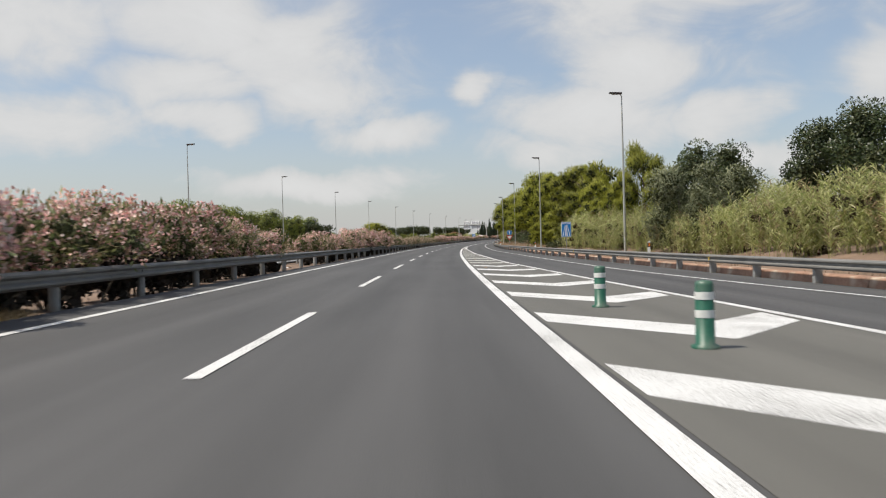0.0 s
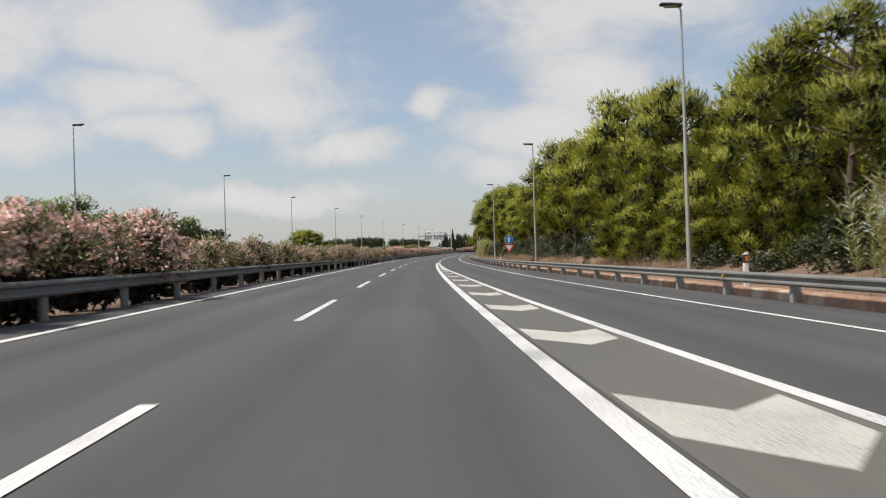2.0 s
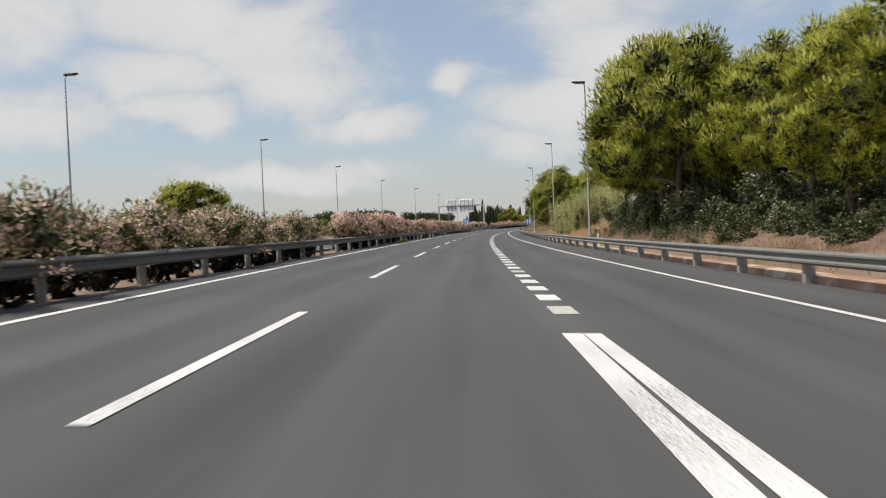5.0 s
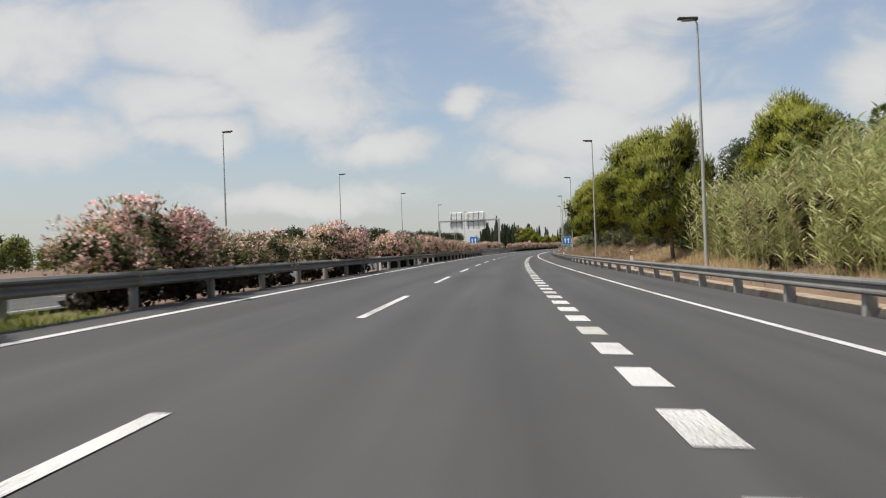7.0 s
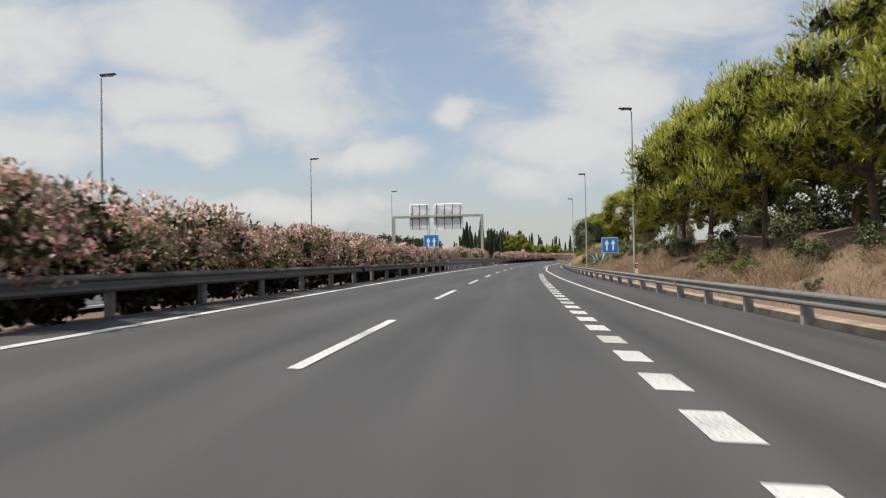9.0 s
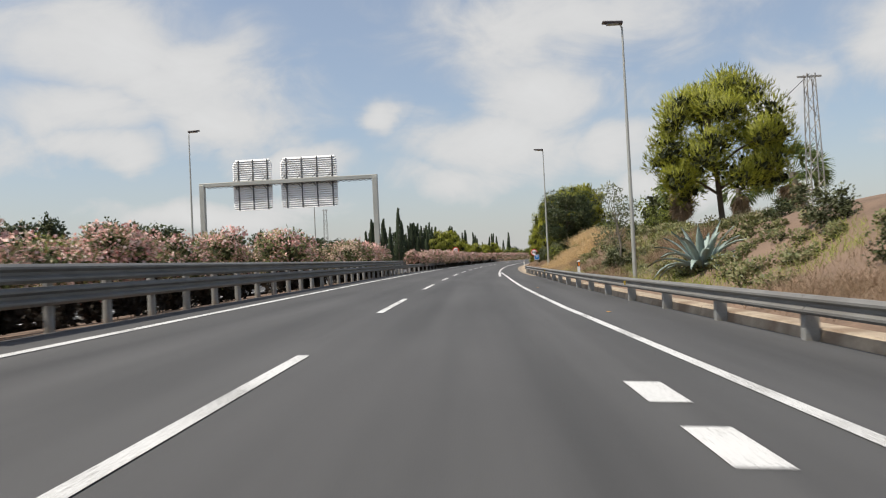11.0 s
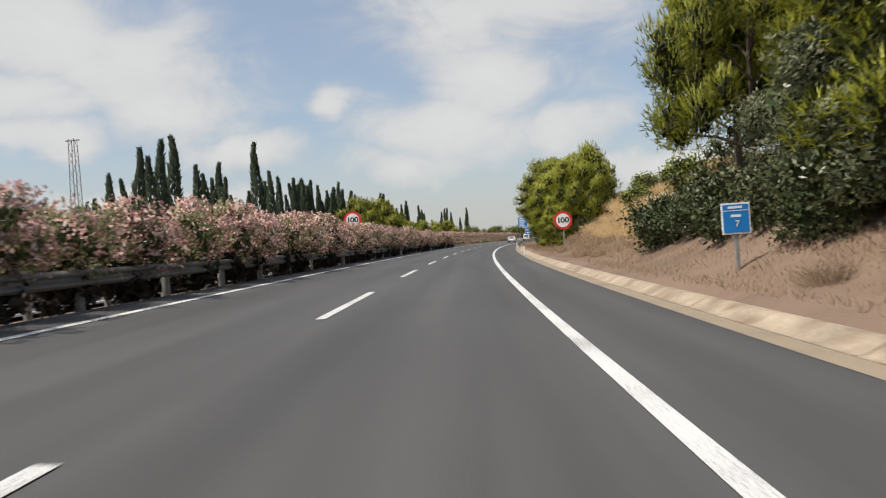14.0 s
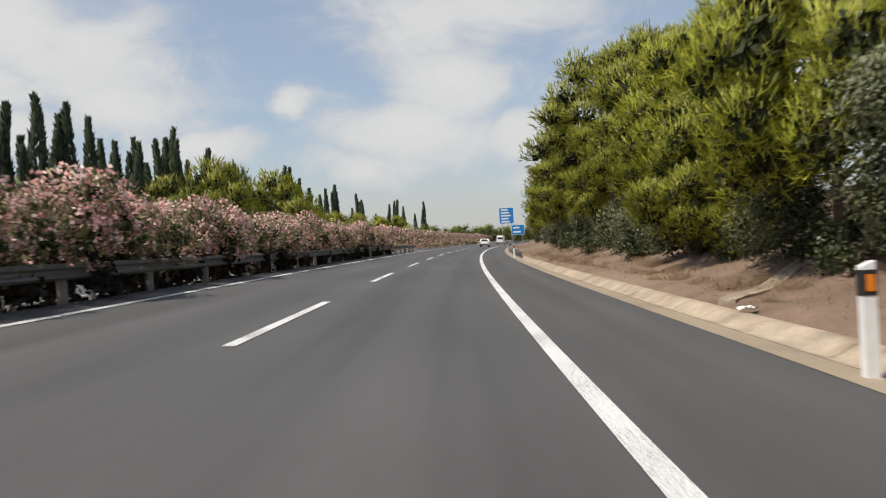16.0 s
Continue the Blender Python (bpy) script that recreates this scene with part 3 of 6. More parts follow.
for k in range(50):
    strip("kerb_stone", 410 + 6 * k, 415.97 + 6 * k, gutter, CONCRETE, kerb, step=3, smooth_faces=False, closed=True)

# ---- crash barriers ----
WAVE = [(0.0, -0.155), (0.03, -0.15), (0.08, -0.105), (0.08, -0.07), (0.01, -0.025), (0.01, 0.025), (0.08, 0.07), (0.08, 0.105), (0.03, 0.15), (0.0, 0.155)]


def beam(name, s0, s1, place, top, face, parent, step=4.0):
    """One length of W-beam; face is +1 when its waves bulge to the right."""
    def across(s):
        d = place(s)
        z = surface(s, d) + (top(s) if callable(top) else top) - 0.155
        front = [(d + face * w, z + h) for w, h in WAVE]
        back = [(d + face * (w - 0.012), z + h) for w, h in reversed(WAVE)]
        return front + back
    return strip(name, s0, s1, across, STEEL, parent, step, 0, False, True)


def tube_post(height, radius):
    return mesh_of("post", *rod([(0, 0, -0.25), (0, 0, height)], [radius, radius], 12), POST_GREY, False)


def channel_post(height):
    """A post with its bent guard plate: one U section, open to the back."""
    out = [(-0.07, -0.09), (0.15, -0.09), (0.15, -0.075), (-0.055, -0.075), (-0.055, 0.075), (0.15, 0.075), (0.15, 0.09), (-0.07, 0.09)]
    n = len(out)
    verts = [(x, y, -0.25) for x, y in out] + [(x + 0.015, y, height - 0.22) for x, y in out]
    faces = [(k, (k + 1) % n, n + (k + 1) % n, n + k) for k in range(n)]
    faces += [(n, n + 1, n + 2, n + 3), (n, n + 3, n + 4, n + 7), (n + 4, n + 5, n + 6, n + 7)]
    return mesh_of("post", verts, faces, POST_GREY)


def put(name, mesh, parent, m, label=""):
    ob = new(name, mesh)
    ob.parent = parent
    ob.matrix_basis = m
    if label:
        ob["label"] = label
    return ob


left_rail = lambda s: -6.88
right_rail = lambda s: edge(s) - 0.12
median_barrier = thing("crash_barrier", "weathered galvanised steel crash barrier along the median hedge", "crash barrier", "crash barriers")
for k in range(78):
    beam("beam", -40 + 8 * k, -32.02 + 8 * k, left_rail, 0.72, 1, median_barrier)
POST_ROUND, POST_TALL, POST_C = tube_post(0.66, 0.095), tube_post(1.0, 0.085), channel_post(0.70)
for k in range(156):
    s = -38 + 4 * k
    if not 352 < s < 412:
        put("post", POST_ROUND, median_barrier, frame_at(s, -7.0, surface(s, -7.0)))
double_barrier = thing("crash_barrier", "upper steel rail of a doubled crash barrier at the median", "crash barrier", "crash barriers")
for k in range(7):
    beam("beam", 352 + 8 * k, 359.98 + 8 * k, left_rail, 1.08, 1, double_barrier)
beam("end_beam", 408, 411.0, left_rail, lambda s: 1.08 - 0.13 * (s - 408), 1, double_barrier, 1.0)
for k in range(29):
    s = 352.5 + 2 * k
    put("post", POST_TALL, double_barrier, frame_at(s, -7.0, surface(s, -7.0)))
far_barrier = thing("crash_barrier", "grey steel crash barrier on the far side of the hedge", "crash barrier", "crash barriers")
for k in range(60):
    beam("beam", -20 + 10 * k, -10.02 + 10 * k, lambda s: -10.45, 0.72, -1, far_barrier, 5)
for k in range(150):
    s = -18 + 4 * k
    put("post", POST_ROUND, far_barrier, frame_at(s, -10.33, surface(s, -10.33)))
verge_barrier = thing("crash_barrier", "galvanised steel crash barrier along the sandy verge", "crash barrier", "crash barriers")
for k in range(57):
    beam("beam", -38 + 8 * k, -30.02 + 8 * k, right_rail, 0.72, -1, verge_barrier)
for k in range(115):
    s = -37.7 + 4 * k
    if s < 419:
        put("post", POST_C, verge_barrier, frame_at(s, right_rail(s) + 0.12, surface(s, right_rail(s) + 0.12)))
next_barrier = thing("crash_barrier", "galvanised steel crash barrier beyond the open verge", "crash barrier", "crash barriers")
for k in range(12):
    beam("beam", 548 + 8 * k, 555.98 + 8 * k, lambda s: 4.15, 0.72, -1, next_barrier)
for k in range(24):
    s = 550 + 4 * k
    put("post", POST_C, next_barrier, frame_at(s, 4.27, surface(s, 4.27)))
for k in range(14):
    s = 30 + 28 * k
    d = right_rail(s) - 0.09
    ob = put("reflector", mesh_of("reflector", [(-0.02, -0.01, -0.07), (-0.02, 0.01, -0.07), (0.02, 0.01, -0.05), (0.02, -0.01, -0.05), (-0.03, -0.05, 0.05), (-0.03, 0.05, 0.05), (0.02, 0.05, 0.05), (0.02, -0.05, 0.05)],
                                  [(0, 1, 2, 3), (4, 7, 6, 5), (0, 4, 5, 1), (1, 5, 6, 2), (2, 6, 7, 3), (3, 7, 4, 0)], YELLOW_REFLECTOR), verge_barrier, frame_at(s, d, surface(s, d) + 0.56), "small yellow reflector")


# ---- street lamps ----
def street_lamp(label, side):
    lamp = thing("street_lamp", label, "street lamp", "street lamps")
    part("pole", rod([(0, 0, -0.3), (0, 0, 0.6), (0, 0, 6), (0, 0, 11.75)], [0.095, 0.095, 0.072, 0.04], 12), POLE, lamp)
    part("base_plate", boxed(-0.2, 0.2, -0.2, 0.2, -0.05, 0.05, 0.012), POST_GREY, lamp)
    part("arm", rod([(0, 0, 11.7), (side * 0.06, 0, 11.86), (side * 0.2, 0, 11.92)], [0.04, 0.04, 0.032], 8), POLE, lamp)
    bm = bmesh.new()
    box(bm, -0.45, 0.45, -0.17, 0.17, -0.07, 0.09, 0.05)
    for v in bm.verts:
        v.co.z *= 1.0 - 0.45 * (v.co.x * side + 0.45)
        v.co.x += side * 0.42
        v.co.z += 11.94 + (v.co.x * side) * 0.08
    part("lamp_head", bm, LAMP_DARK, lamp, "dark lamp housing")
    part("lens", boxed(side * 0.42 - 0.26, side * 0.42 + 0.26, -0.13, 0.13, 11.885, 11.925, 0.01), LAMP_GLASS, lamp)
    return lamp


right_lamp = street_lamp("tall galvanised street lamp behind the roadside crash barrier", -1)
spots = [(14, 14.0, 11.7), (55.1, 12.75, 11.63), (95, 11.1, 11.38), (133.6, 10.25, 11.12), (172, 9.3, 10.85), (211.5, 8.2, 11.2), (255.7, 9.35, 11.68), (295.6, 8.2, 11.68), (335.6, 7.8, 11.73), (376.8, 6.9, 11.7), (416.4, 6.0, 11.7)]
for i, (s, d, top) in enumerate(spots):
    foot = ground_height(s, d) - 0.02
    m = frame_at(s, d, foot, 0, 0, (1, 1, (top - foot) / 11.95))
    if i:
        copy_thing(right_lamp, m)
    else:
        right_lamp.matrix_basis = m
left_lamp = street_lamp("tall galvanised street lamp beyond the opposite carriageway", 1)
spots = [(45, -29.6), (85.4, -28.75), (127.6, -28.4), (167.7, -27.15), (207.4, -26.35), (245, -24.55), (285.2, -24.7), (323.8, -24.1), (361, -22.65), (401.1, -22.4), (440, -22.3)]
for i, (s, d) in enumerate(spots):
    m = frame_at(s, d, ground_height(s, d) + 0.25)
    if i:
        copy_thing(left_lamp, m)
    else:
        left_lamp.matrix_basis = m


# ---- signs ----
def disc(radius, y0, y1, x=0, z=0, sides=40):
    v = [(x + radius * math.cos(2 * math.pi * k / sides), y, z + radius * math.sin(2 * math.pi * k / sides)) for y in (y0, y1) for k in range(sides)]
    f = [(k, (k + 1) % sides, sides + (k + 1) % sides, sides + k) for k in range(sides)]
    return v, f + [tuple(range(sides)), tuple(range(sides, 2 * sides))[::-1]]


def shape(points, y0, y1):
    """A flat shape with corners (x, z), thick from y0 to y1."""
    n = len(points)
    v = [(x, y, z) for y in (y0, y1) for x, z in points]
    return v, [(k, (k + 1) % n, n + (k + 1) % n, n + k) for k in range(n)] + [tuple(range(n))[::-1], tuple(range(n, 2 * n))]


def words(text, size, x, y, z, mats, parent, label="", bold=0.0, wide=1.0):
    cu = bpy.data.curves.new("writing", "FONT")
    cu.body, cu.size, cu.align_x, cu.align_y, cu.extrude, cu.offset = text, size, "CENTER", "CENTER", 0.004, bold
    tmp = bpy.data.objects.new("writing", cu)
    scene.collection.objects.link(tmp)
    me = bpy.data.meshes.new_from_object(tmp.evaluated_get(bpy.context.evaluated_depsgraph_get()))
    bpy.data.objects.remove(tmp)
    me.transform(Matrix.Translation((x, y, z)) @ pose(0, 0, 0, 90) @ Matrix.Diagonal((wide, 1, 1, 1)))
    me.materials.clear()
    me.materials.append(mats)
    return part("writing", me, mats, parent, label)


def sign_post(parent, height, x=0.0, low=0.0):
    part("post", boxed(x - 0.045, x + 0.045, 0.03, 0.10, low, height, 0.012), POST_GREY, parent)


def arrow(x, z, h, w):
    return [(x - w * 0.18, z), (x + w * 0.18, z), (x + w * 0.18, z + h * 0.55), (x + w * 0.5, z + h * 0.55), (x, z + h), (x - w * 0.5, z + h * 0.55), (x - w * 0.18, z + h * 0.55)]


def panel(parent, x0, x1, z0, z1, colour=SIGN_BLUE, name="panel"):
    part(name, boxed(x0, x1, 0.0, 0.025, z0, z1, 0.006), SIGN_WHITE, parent, "white rim")
    part("face", boxed(x0 + 0.035, x1 - 0.035, -0.006, 0.004, z0 + 0.035, z1 - 0.035), colour, parent)


def base_z(s, d, low=-0.3):
    return ground_height(s, d) + low


# motorway sign
z0 = base_z(75.3, 11.5)
sign = thing("road_sign", "blue motorway sign with white road symbol on a grey post", "road sign", "road signs", at=frame_at(75.3, 11.52, -0.1))
sign_post(sign, 2.9, 0, z0)
panel(sign, -0.47, 0.47, 1.50, 2.94)
words("AUTOVÍA", 0.19, 0, -0.012, 2.80, SIGN_WHITE, sign, "white lettering", 0.006)
part("symbol", shape([(-0.36, 1.6), (-0.29, 1.6), (-0.09, 2.64), (-0.12, 2.64)], -0.012, 0), SIGN_WHITE, sign)
part("symbol", shape([(0.29, 1.6), (0.36, 1.6), (0.12, 2.64), (0.09, 2.64)], -0.012, 0), SIGN_WHITE, sign)
part("symbol", shape([(-0.13, 1.6), (-0.02, 1.6), (-0.01, 2.64), (-0.05, 2.64)], -0.012, 0), SIGN_WHITE, sign)
part("symbol", shape([(0.02, 1.6), (0.13, 1.6), (0.05, 2.64), (0.01, 2.64)], -0.012, 0), SIGN_WHITE, sign)

# straight-on and give-way signs on one post
sign = thing("road_sign", "round blue arrow sign above a red-edged white triangle", "road sign", "road signs", at=frame_at(159.7, 10.27, -0.16))
sign_post(sign, 3.2, 0, base_z(159.7, 10.27))
part("disc", disc(0.545, 0.0, 0.025, 0, 2.86), SIGN_WHITE, sign, "white rim")
part("face", disc(0.51, -0.006, 0.004, 0, 2.86), SIGN_BLUE, sign)
part("arrow", shape(arrow(0, 2.50, 0.74, 0.46), -0.014, -0.002), SIGN_WHITE, sign, "white arrow")
part("triangle", shape([(-0.70, 2.25), (0, 1.22), (0.70, 2.25)], 0.0, 0.025), SIGN_RED, sign, "red triangle")
part("face", shape([(-0.46, 2.13), (0, 1.46), (0.46, 2.13)], -0.008, 0.004), SIGN_WHITE, sign)

# two-lane signs on both sides
for s, d, zl, zh, lab in [(347.2, 7.25, 1.65, 2.92, "square blue sign with two white arrows behind the roadside barrier"), (350, -8.24, 2.23, 3.58, "square blue sign with two white arrows above the hedge")]:
    sign = thing("road_sign", lab, "road sign", "road signs", at=frame_at(s, d, 0))
    sign_post(sign, zh, 0, base_z(s, d))
    panel(sign, -0.68, 0.68, zl, zh)
    for x in (-0.26, 0.26):
        part("arrow", shape(arrow(x, zl + 0.2, 0.92, 0.4), -0.014, -0.002), SIGN_WHITE, sign, "white arrow")

# speed limits on both sides
for s, d, z, lab in [(485.0, 6.13, 2.17, "round red and white speed limit sign on a grey post"), (485.9, -8.35, 3.25, "round red and white speed limit sign above the oleanders")]:
    sign = thing("speed_sign", lab, "road sign", "speed signs", at=frame_at(s, d, 0))
    sign_post(sign, z + 0.4, 0, base_z(s, d))
    part("disc", disc(0.62, 0.0, 0.025, 0, z), SIGN_RED, sign, "red ring")
    part("face", disc(0.46, -0.008, 0.004, 0, z), SIGN_WHITE, sign)
    for digit, x in (("1", -0.275), ("0", -0.02), ("0", 0.27)):
        words(digit, 0.50, x, -0.016, z, SIGN_BLACK, sign, "black numeral", 0.012, 1.18)

# kilometre sign
sign = thing("kilometre_sign", "small blue kilometre sign with white bars on a post", "road sign", "road signs", at=frame_at(449.7, 6.12, -0.06))
sign_post(sign, 1.6, 0, base_z(449.7, 6.12))
panel(sign, -0.32, 0.32, 0.98, 1.68)
part("stripe", boxed(-0.28, 0.28, -0.010, 0.0, 1.50, 1.515), SIGN_WHITE, sign)
part("bar", boxed(-0.17, 0.15, -0.010, 0.0, 1.555, 1.61), SIGN_WHITE, sign)
part("bar", boxed(-0.11, 0.11, -0.010, 0.0, 1.36, 1.42), SIGN_WHITE, sign)
words("7", 0.2, 0.02, -0.012, 1.21, SIGN_WHITE, sign)

# large direction boards far ahead
for s, d, w, z0, z1, n in [(600, 4.15, 2.0, 3.4, 5.6, 5), (596, 5.6, 1.75, 1.75, 3.1, 2)]:
    sign = thing("direction_board", "large blue direction board with white lines of writing", "road sign", "road signs", at=frame_at(s, d, 0))
    for x in (-w * 0.32, w * 0.32):
        sign_post(sign, z1 - 0.1, x, base_z(s, d))
    panel(sign, -w / 2, w / 2, z0, z1)
    for k in range(n):
        zz = z1 - (k + 0.7) * (z1 - z0) / (n + 0.4)
        part("bar", boxed(-w * 0.36, w * (0.12 + 0.09 * (k % 3)), -0.012, 0.0, zz - 0.1, zz + 0.1), SIGN_WHITE, sign)

# the back of a warning triangle on the far carriageway
sign = thing("road_sign", "grey back of a triangular sign beyond the hedge", "road sign", "road signs", at=frame_at(82.8, -20.6, 0))
sign_post(sign, 3.3, 0, base_z(82.8, -20.6))
part("plate", shape([(-0.75, 2.1), (0.75, 2.1), (0, 3.4)], 0.0, 0.03), SIGN_BACK, sign)


# ---- gantry over the opposite carriageway, seen from behind ----
def gantry():
    g = thing("gantry", "grey steel sign gantry over the opposite carriageway, seen from behind", "gantry", at=frame_at(405, 0, 0))
    for x in (-22.98, -8.5):
        z = ground_height(405, x) - 0.1
        part("post", boxed(x - 0.21, x + 0.21, -0.21, 0.21, z, 8.52, 0.03), POLE, g)
        part("base_plate", boxed(x - 0.4, x + 0.4, -0.4, 0.4, z, z + 0.16, 0.02), POST_GREY, g)
    part("beam", boxed(-23.2, -8.28, -0.16, 0.16, 8.32, 8.66, 0.03), POLE, g)
    for x0, x1, ribs in ((-20.45, -17.1, 3), (-16.42, -11.62, 4)):
        z0, z1 = 6.25, 10.5
        board = part("sign_board", boxed(x0 + 0.1, x1 - 0.1, 0.30, 0.34, z0 + 0.12, z1 - 0.12, 0.01), POLE, g, "pale metal back of a direction board")
        n = 24
        for k in range(n):
            z = z0 + (k + 0.5) * (z1 - z0) / n
            cut_in = 0.22 if k in (0, n - 1) else 0.08 if k in (1, n - 2) else 0.0
            if abs(z - 8.47) > 0.16:
                put("slat", SLAT[x0], board, Matrix.Translation(((x0 + x1) / 2, 0.29, z)) @ Matrix.Diagonal((1 - 2 * cut_in / (x1 - x0), 1, 1, 1)))
        for k in range(ribs):
            x = x0 + (x1 - x0) * ((k + 0.42) / (ribs - 0.25))
            for za, zb in ((z0 + 0.05, 8.25), (8.7, z1 - 0.05)):
                part("rib", boxed(x - 0.045, x + 0.045, 0.15, 0.29, za, zb), RIB_DARK, board)
            part("bracket", boxed(x - 0.09, x + 0.09, 0.10, 0.22, 8.2, 8.78), RIB_DARK, board)
            part("strut", rod([(x - 0.35, -0.05, 8.7), (x, 0.18, 9.15)], [0.03, 0.03], 6), RIB_DARK, board)
            part("strut", rod([(x - 0.3, -0.05, 8.3), (x, 0.18, 7.85)], [0.03, 0.03], 6), RIB_DARK, board)
    for k in range(30):
        x = -22.6 + 0.47 * k
        part("lattice", rod([(x, 0.0, 8.32), (x + 0.235, 0.0, 8.18)], [0.025, 0.025], 5), RIB_DARK, g)
        part("lattice", rod([(x + 0.235, 0.0, 8.18), (x + 0.47, 0.0, 8.32)], [0.025, 0.025], 5), RIB_DARK, g)


SLAT = {}
for x0, x1 in ((-20.45, -17.1), (-16.42, -11.62)):
    w = (x1 - x0) / 2 - 0.03
    SLAT[x0] = mesh_of("slat", [(-w, 0.01, -0.080), (w, 0.01, -0.080), (w, -0.125, -0.068), (-w, -0.125, -0.068), (w, 0.01, 0.086), (-w, 0.01, 0.086)], [(0, 1, 2, 3), (3, 2, 4, 5), (0, 3, 5), (1, 4, 2)], SIGN_BACK)
gantry()


# ---- bollards and marker posts ----
def bollard():
    b = thing("bollard", "green plastic lane bollard with two pale reflective bands", "bollard", "lane bollards")
    prof = [(0.155, 0.0), (0.155, 0.03), (0.105, 0.05), (0.10, 0.70), (0.09, 0.74), (0.03, 0.75)]
    n = 20
    verts = [(r * math.cos(2 * math.pi * k / n), r * math.sin(2 * math.pi * k / n), z) for r, z in prof for k in range(n)]
    faces = [(i * n + k, i * n + (k + 1) % n, (i + 1) * n + (k + 1) % n, (i + 1) * n + k) for i in range(len(prof) - 1) for k in range(n)] + [tuple(range((len(prof) - 1) * n, len(prof) * n))]
    part("body", mesh_of("body", verts, faces, GREEN_PLASTIC, True), GREEN_PLASTIC, b)
    for z in (0.34, 0.54):
        v, f = rod([(0, 0, z), (0, 0, z + 0.085)], [0.1065, 0.1058], 20, False)
        part("band", mesh_of("band", v, f, WHITE_BAND, True), WHITE_BAND, b, "pale reflective band")
    return b


first = bollard()
for i, (s, d) in enumerate([(8.6, 2.85), (14.1, 2.83)]):
    m = frame_at(s, d, surface(s, d) + 0.004)
    if i:
        copy_thing(first, m)
    else:
        first.matrix_basis = m


def marker_post(label, colour):
    p = thing("marker_post", label, "marker post", "roadside marker posts")
    part("post", shape([(-0.06, -0.1), (0.06, -0.1), (0.06, 1.05), (-0.06, 1.0)], -0.05, 0.05), POST_WHITE, p)
    part("band", boxed(-0.064, 0.064, -0.054, 0.054, 0.74, 0.97), SIGN_BLACK, p, "black band")
    part("reflector", boxed(-0.03, 0.045, -0.060, -0.05, 0.78, 0.93), colour, p, "orange reflector")
    return p


first = marker_post("white plastic marker post with black band and orange reflector", REFLECTOR)
spots = [(498.75, 3.96), (85.7, edge(85.7) + 0.35), (146, edge(146) + 0.35), (203, edge(203) + 0.35), (263, edge(263) + 0.35), (40, edge(40) + 0.35), (380.3, edge(380.3) + 0.35), (322, edge(322) + 0.35), (264.6, -7.3), (551, 3.85)]
for i, (s, d) in enumerate(spots):
    z = surface(s, d) if s > 410 or d < 0 else surface(s, d) + 0.22
    m = frame_at(s, d, z)
    if i:
        copy_thing(first, m)
    else:
        first.matrix_basis = m


# ---- plants ----
def unit(v):
    return v / np.maximum(np.linalg.norm(v, axis=1, keepdims=True), 1e-6)


def blades(rng, at, way, length, width, fold=0.0):
    """A leaf with four corners at each place, pointing the given way."""
    n = len(at)
    way = unit(way)
    side = unit(np.cross(way, rng.normal(size=(n, 3))))
    length, width = np.asarray(length)[:, None] * np.ones((n, 1)), np.asarray(width)[:, None] * np.ones((n, 1))
    mid = at + way * length * 0.45
    droop = np.zeros((n, 3))
    droop[:, 2] = -fold * length[:, 0]
    v = np.stack([at, mid + side * width / 2, at + way * length + droop, mid - side * width / 2], 1).reshape(-1, 3)
    f = np.arange(4 * n).reshape(n, 4)
    return v, f


def straws(rng, at, way, length, width):
    """A thin three-cornered blade at each place."""
    way = unit(way)
    side = unit(np.cross(way, rng.normal(size=at.shape))) * (width / 2)[:, None]
    v = np.stack([at - side, at + side, at + way * length[:, None]], 1).reshape(-1, 3)
    return v, np.arange(3 * len(at)).reshape(-1, 3)


def leaf_mesh(name, sets, mats, follow=0.62):
    """Joins sets of leaves; where a set gives the way out of the foliage at each leaf, its leaves face that way and are shaded along it."""
    verts, faces, ways, o = [], [], [], 0
    for v, f, *out in sets:
        n = unit(np.cross(v[f[:, 1]] - v[f[:, 0]], v[f[:, 2]] - v[f[:, 0]]))
        if out:
            back = (n * out[0]).sum(1) < 0
            f = np.where(back[:, None], f[:, ::-1], f)
            n = unit(np.where(back[:, None], -n, n) * (1 - follow) + unit(out[0]) * follow)
        ways.append(np.repeat(n, f.shape[1], 0))
        verts.append(v)
        faces.append(f + o)
        o += len(v)
    me = mesh_of(name, np.concatenate(verts).tolist(), np.concatenate(faces).tolist(), mats, True)
    if any(len(s) > 2 for s in sets):
        me.normals_split_custom_set_from_vertices(np.concatenate(ways).tolist())
    return me


def lobes_of(rng, count, radius, low, high, spread, shape_of):
    """Centres and radii of a crown's lobes; shape_of(h) is the crown's half width at h from 0 (low) to 1 (high)."""
    out = []
    for i in range(count):
        h = (i + rng.random()) / count
        a = rng.random() * 2 * math.pi
        reach = shape_of(h) * (0.35 + 0.65 * math.sqrt(rng.random()))
        r = radius * (0.75 + 0.5 * rng.random())
        out.append((reach * math.cos(a) * spread, reach * math.sin(a) * spread, low + (high - low) * h, r))
    return np.array(out)


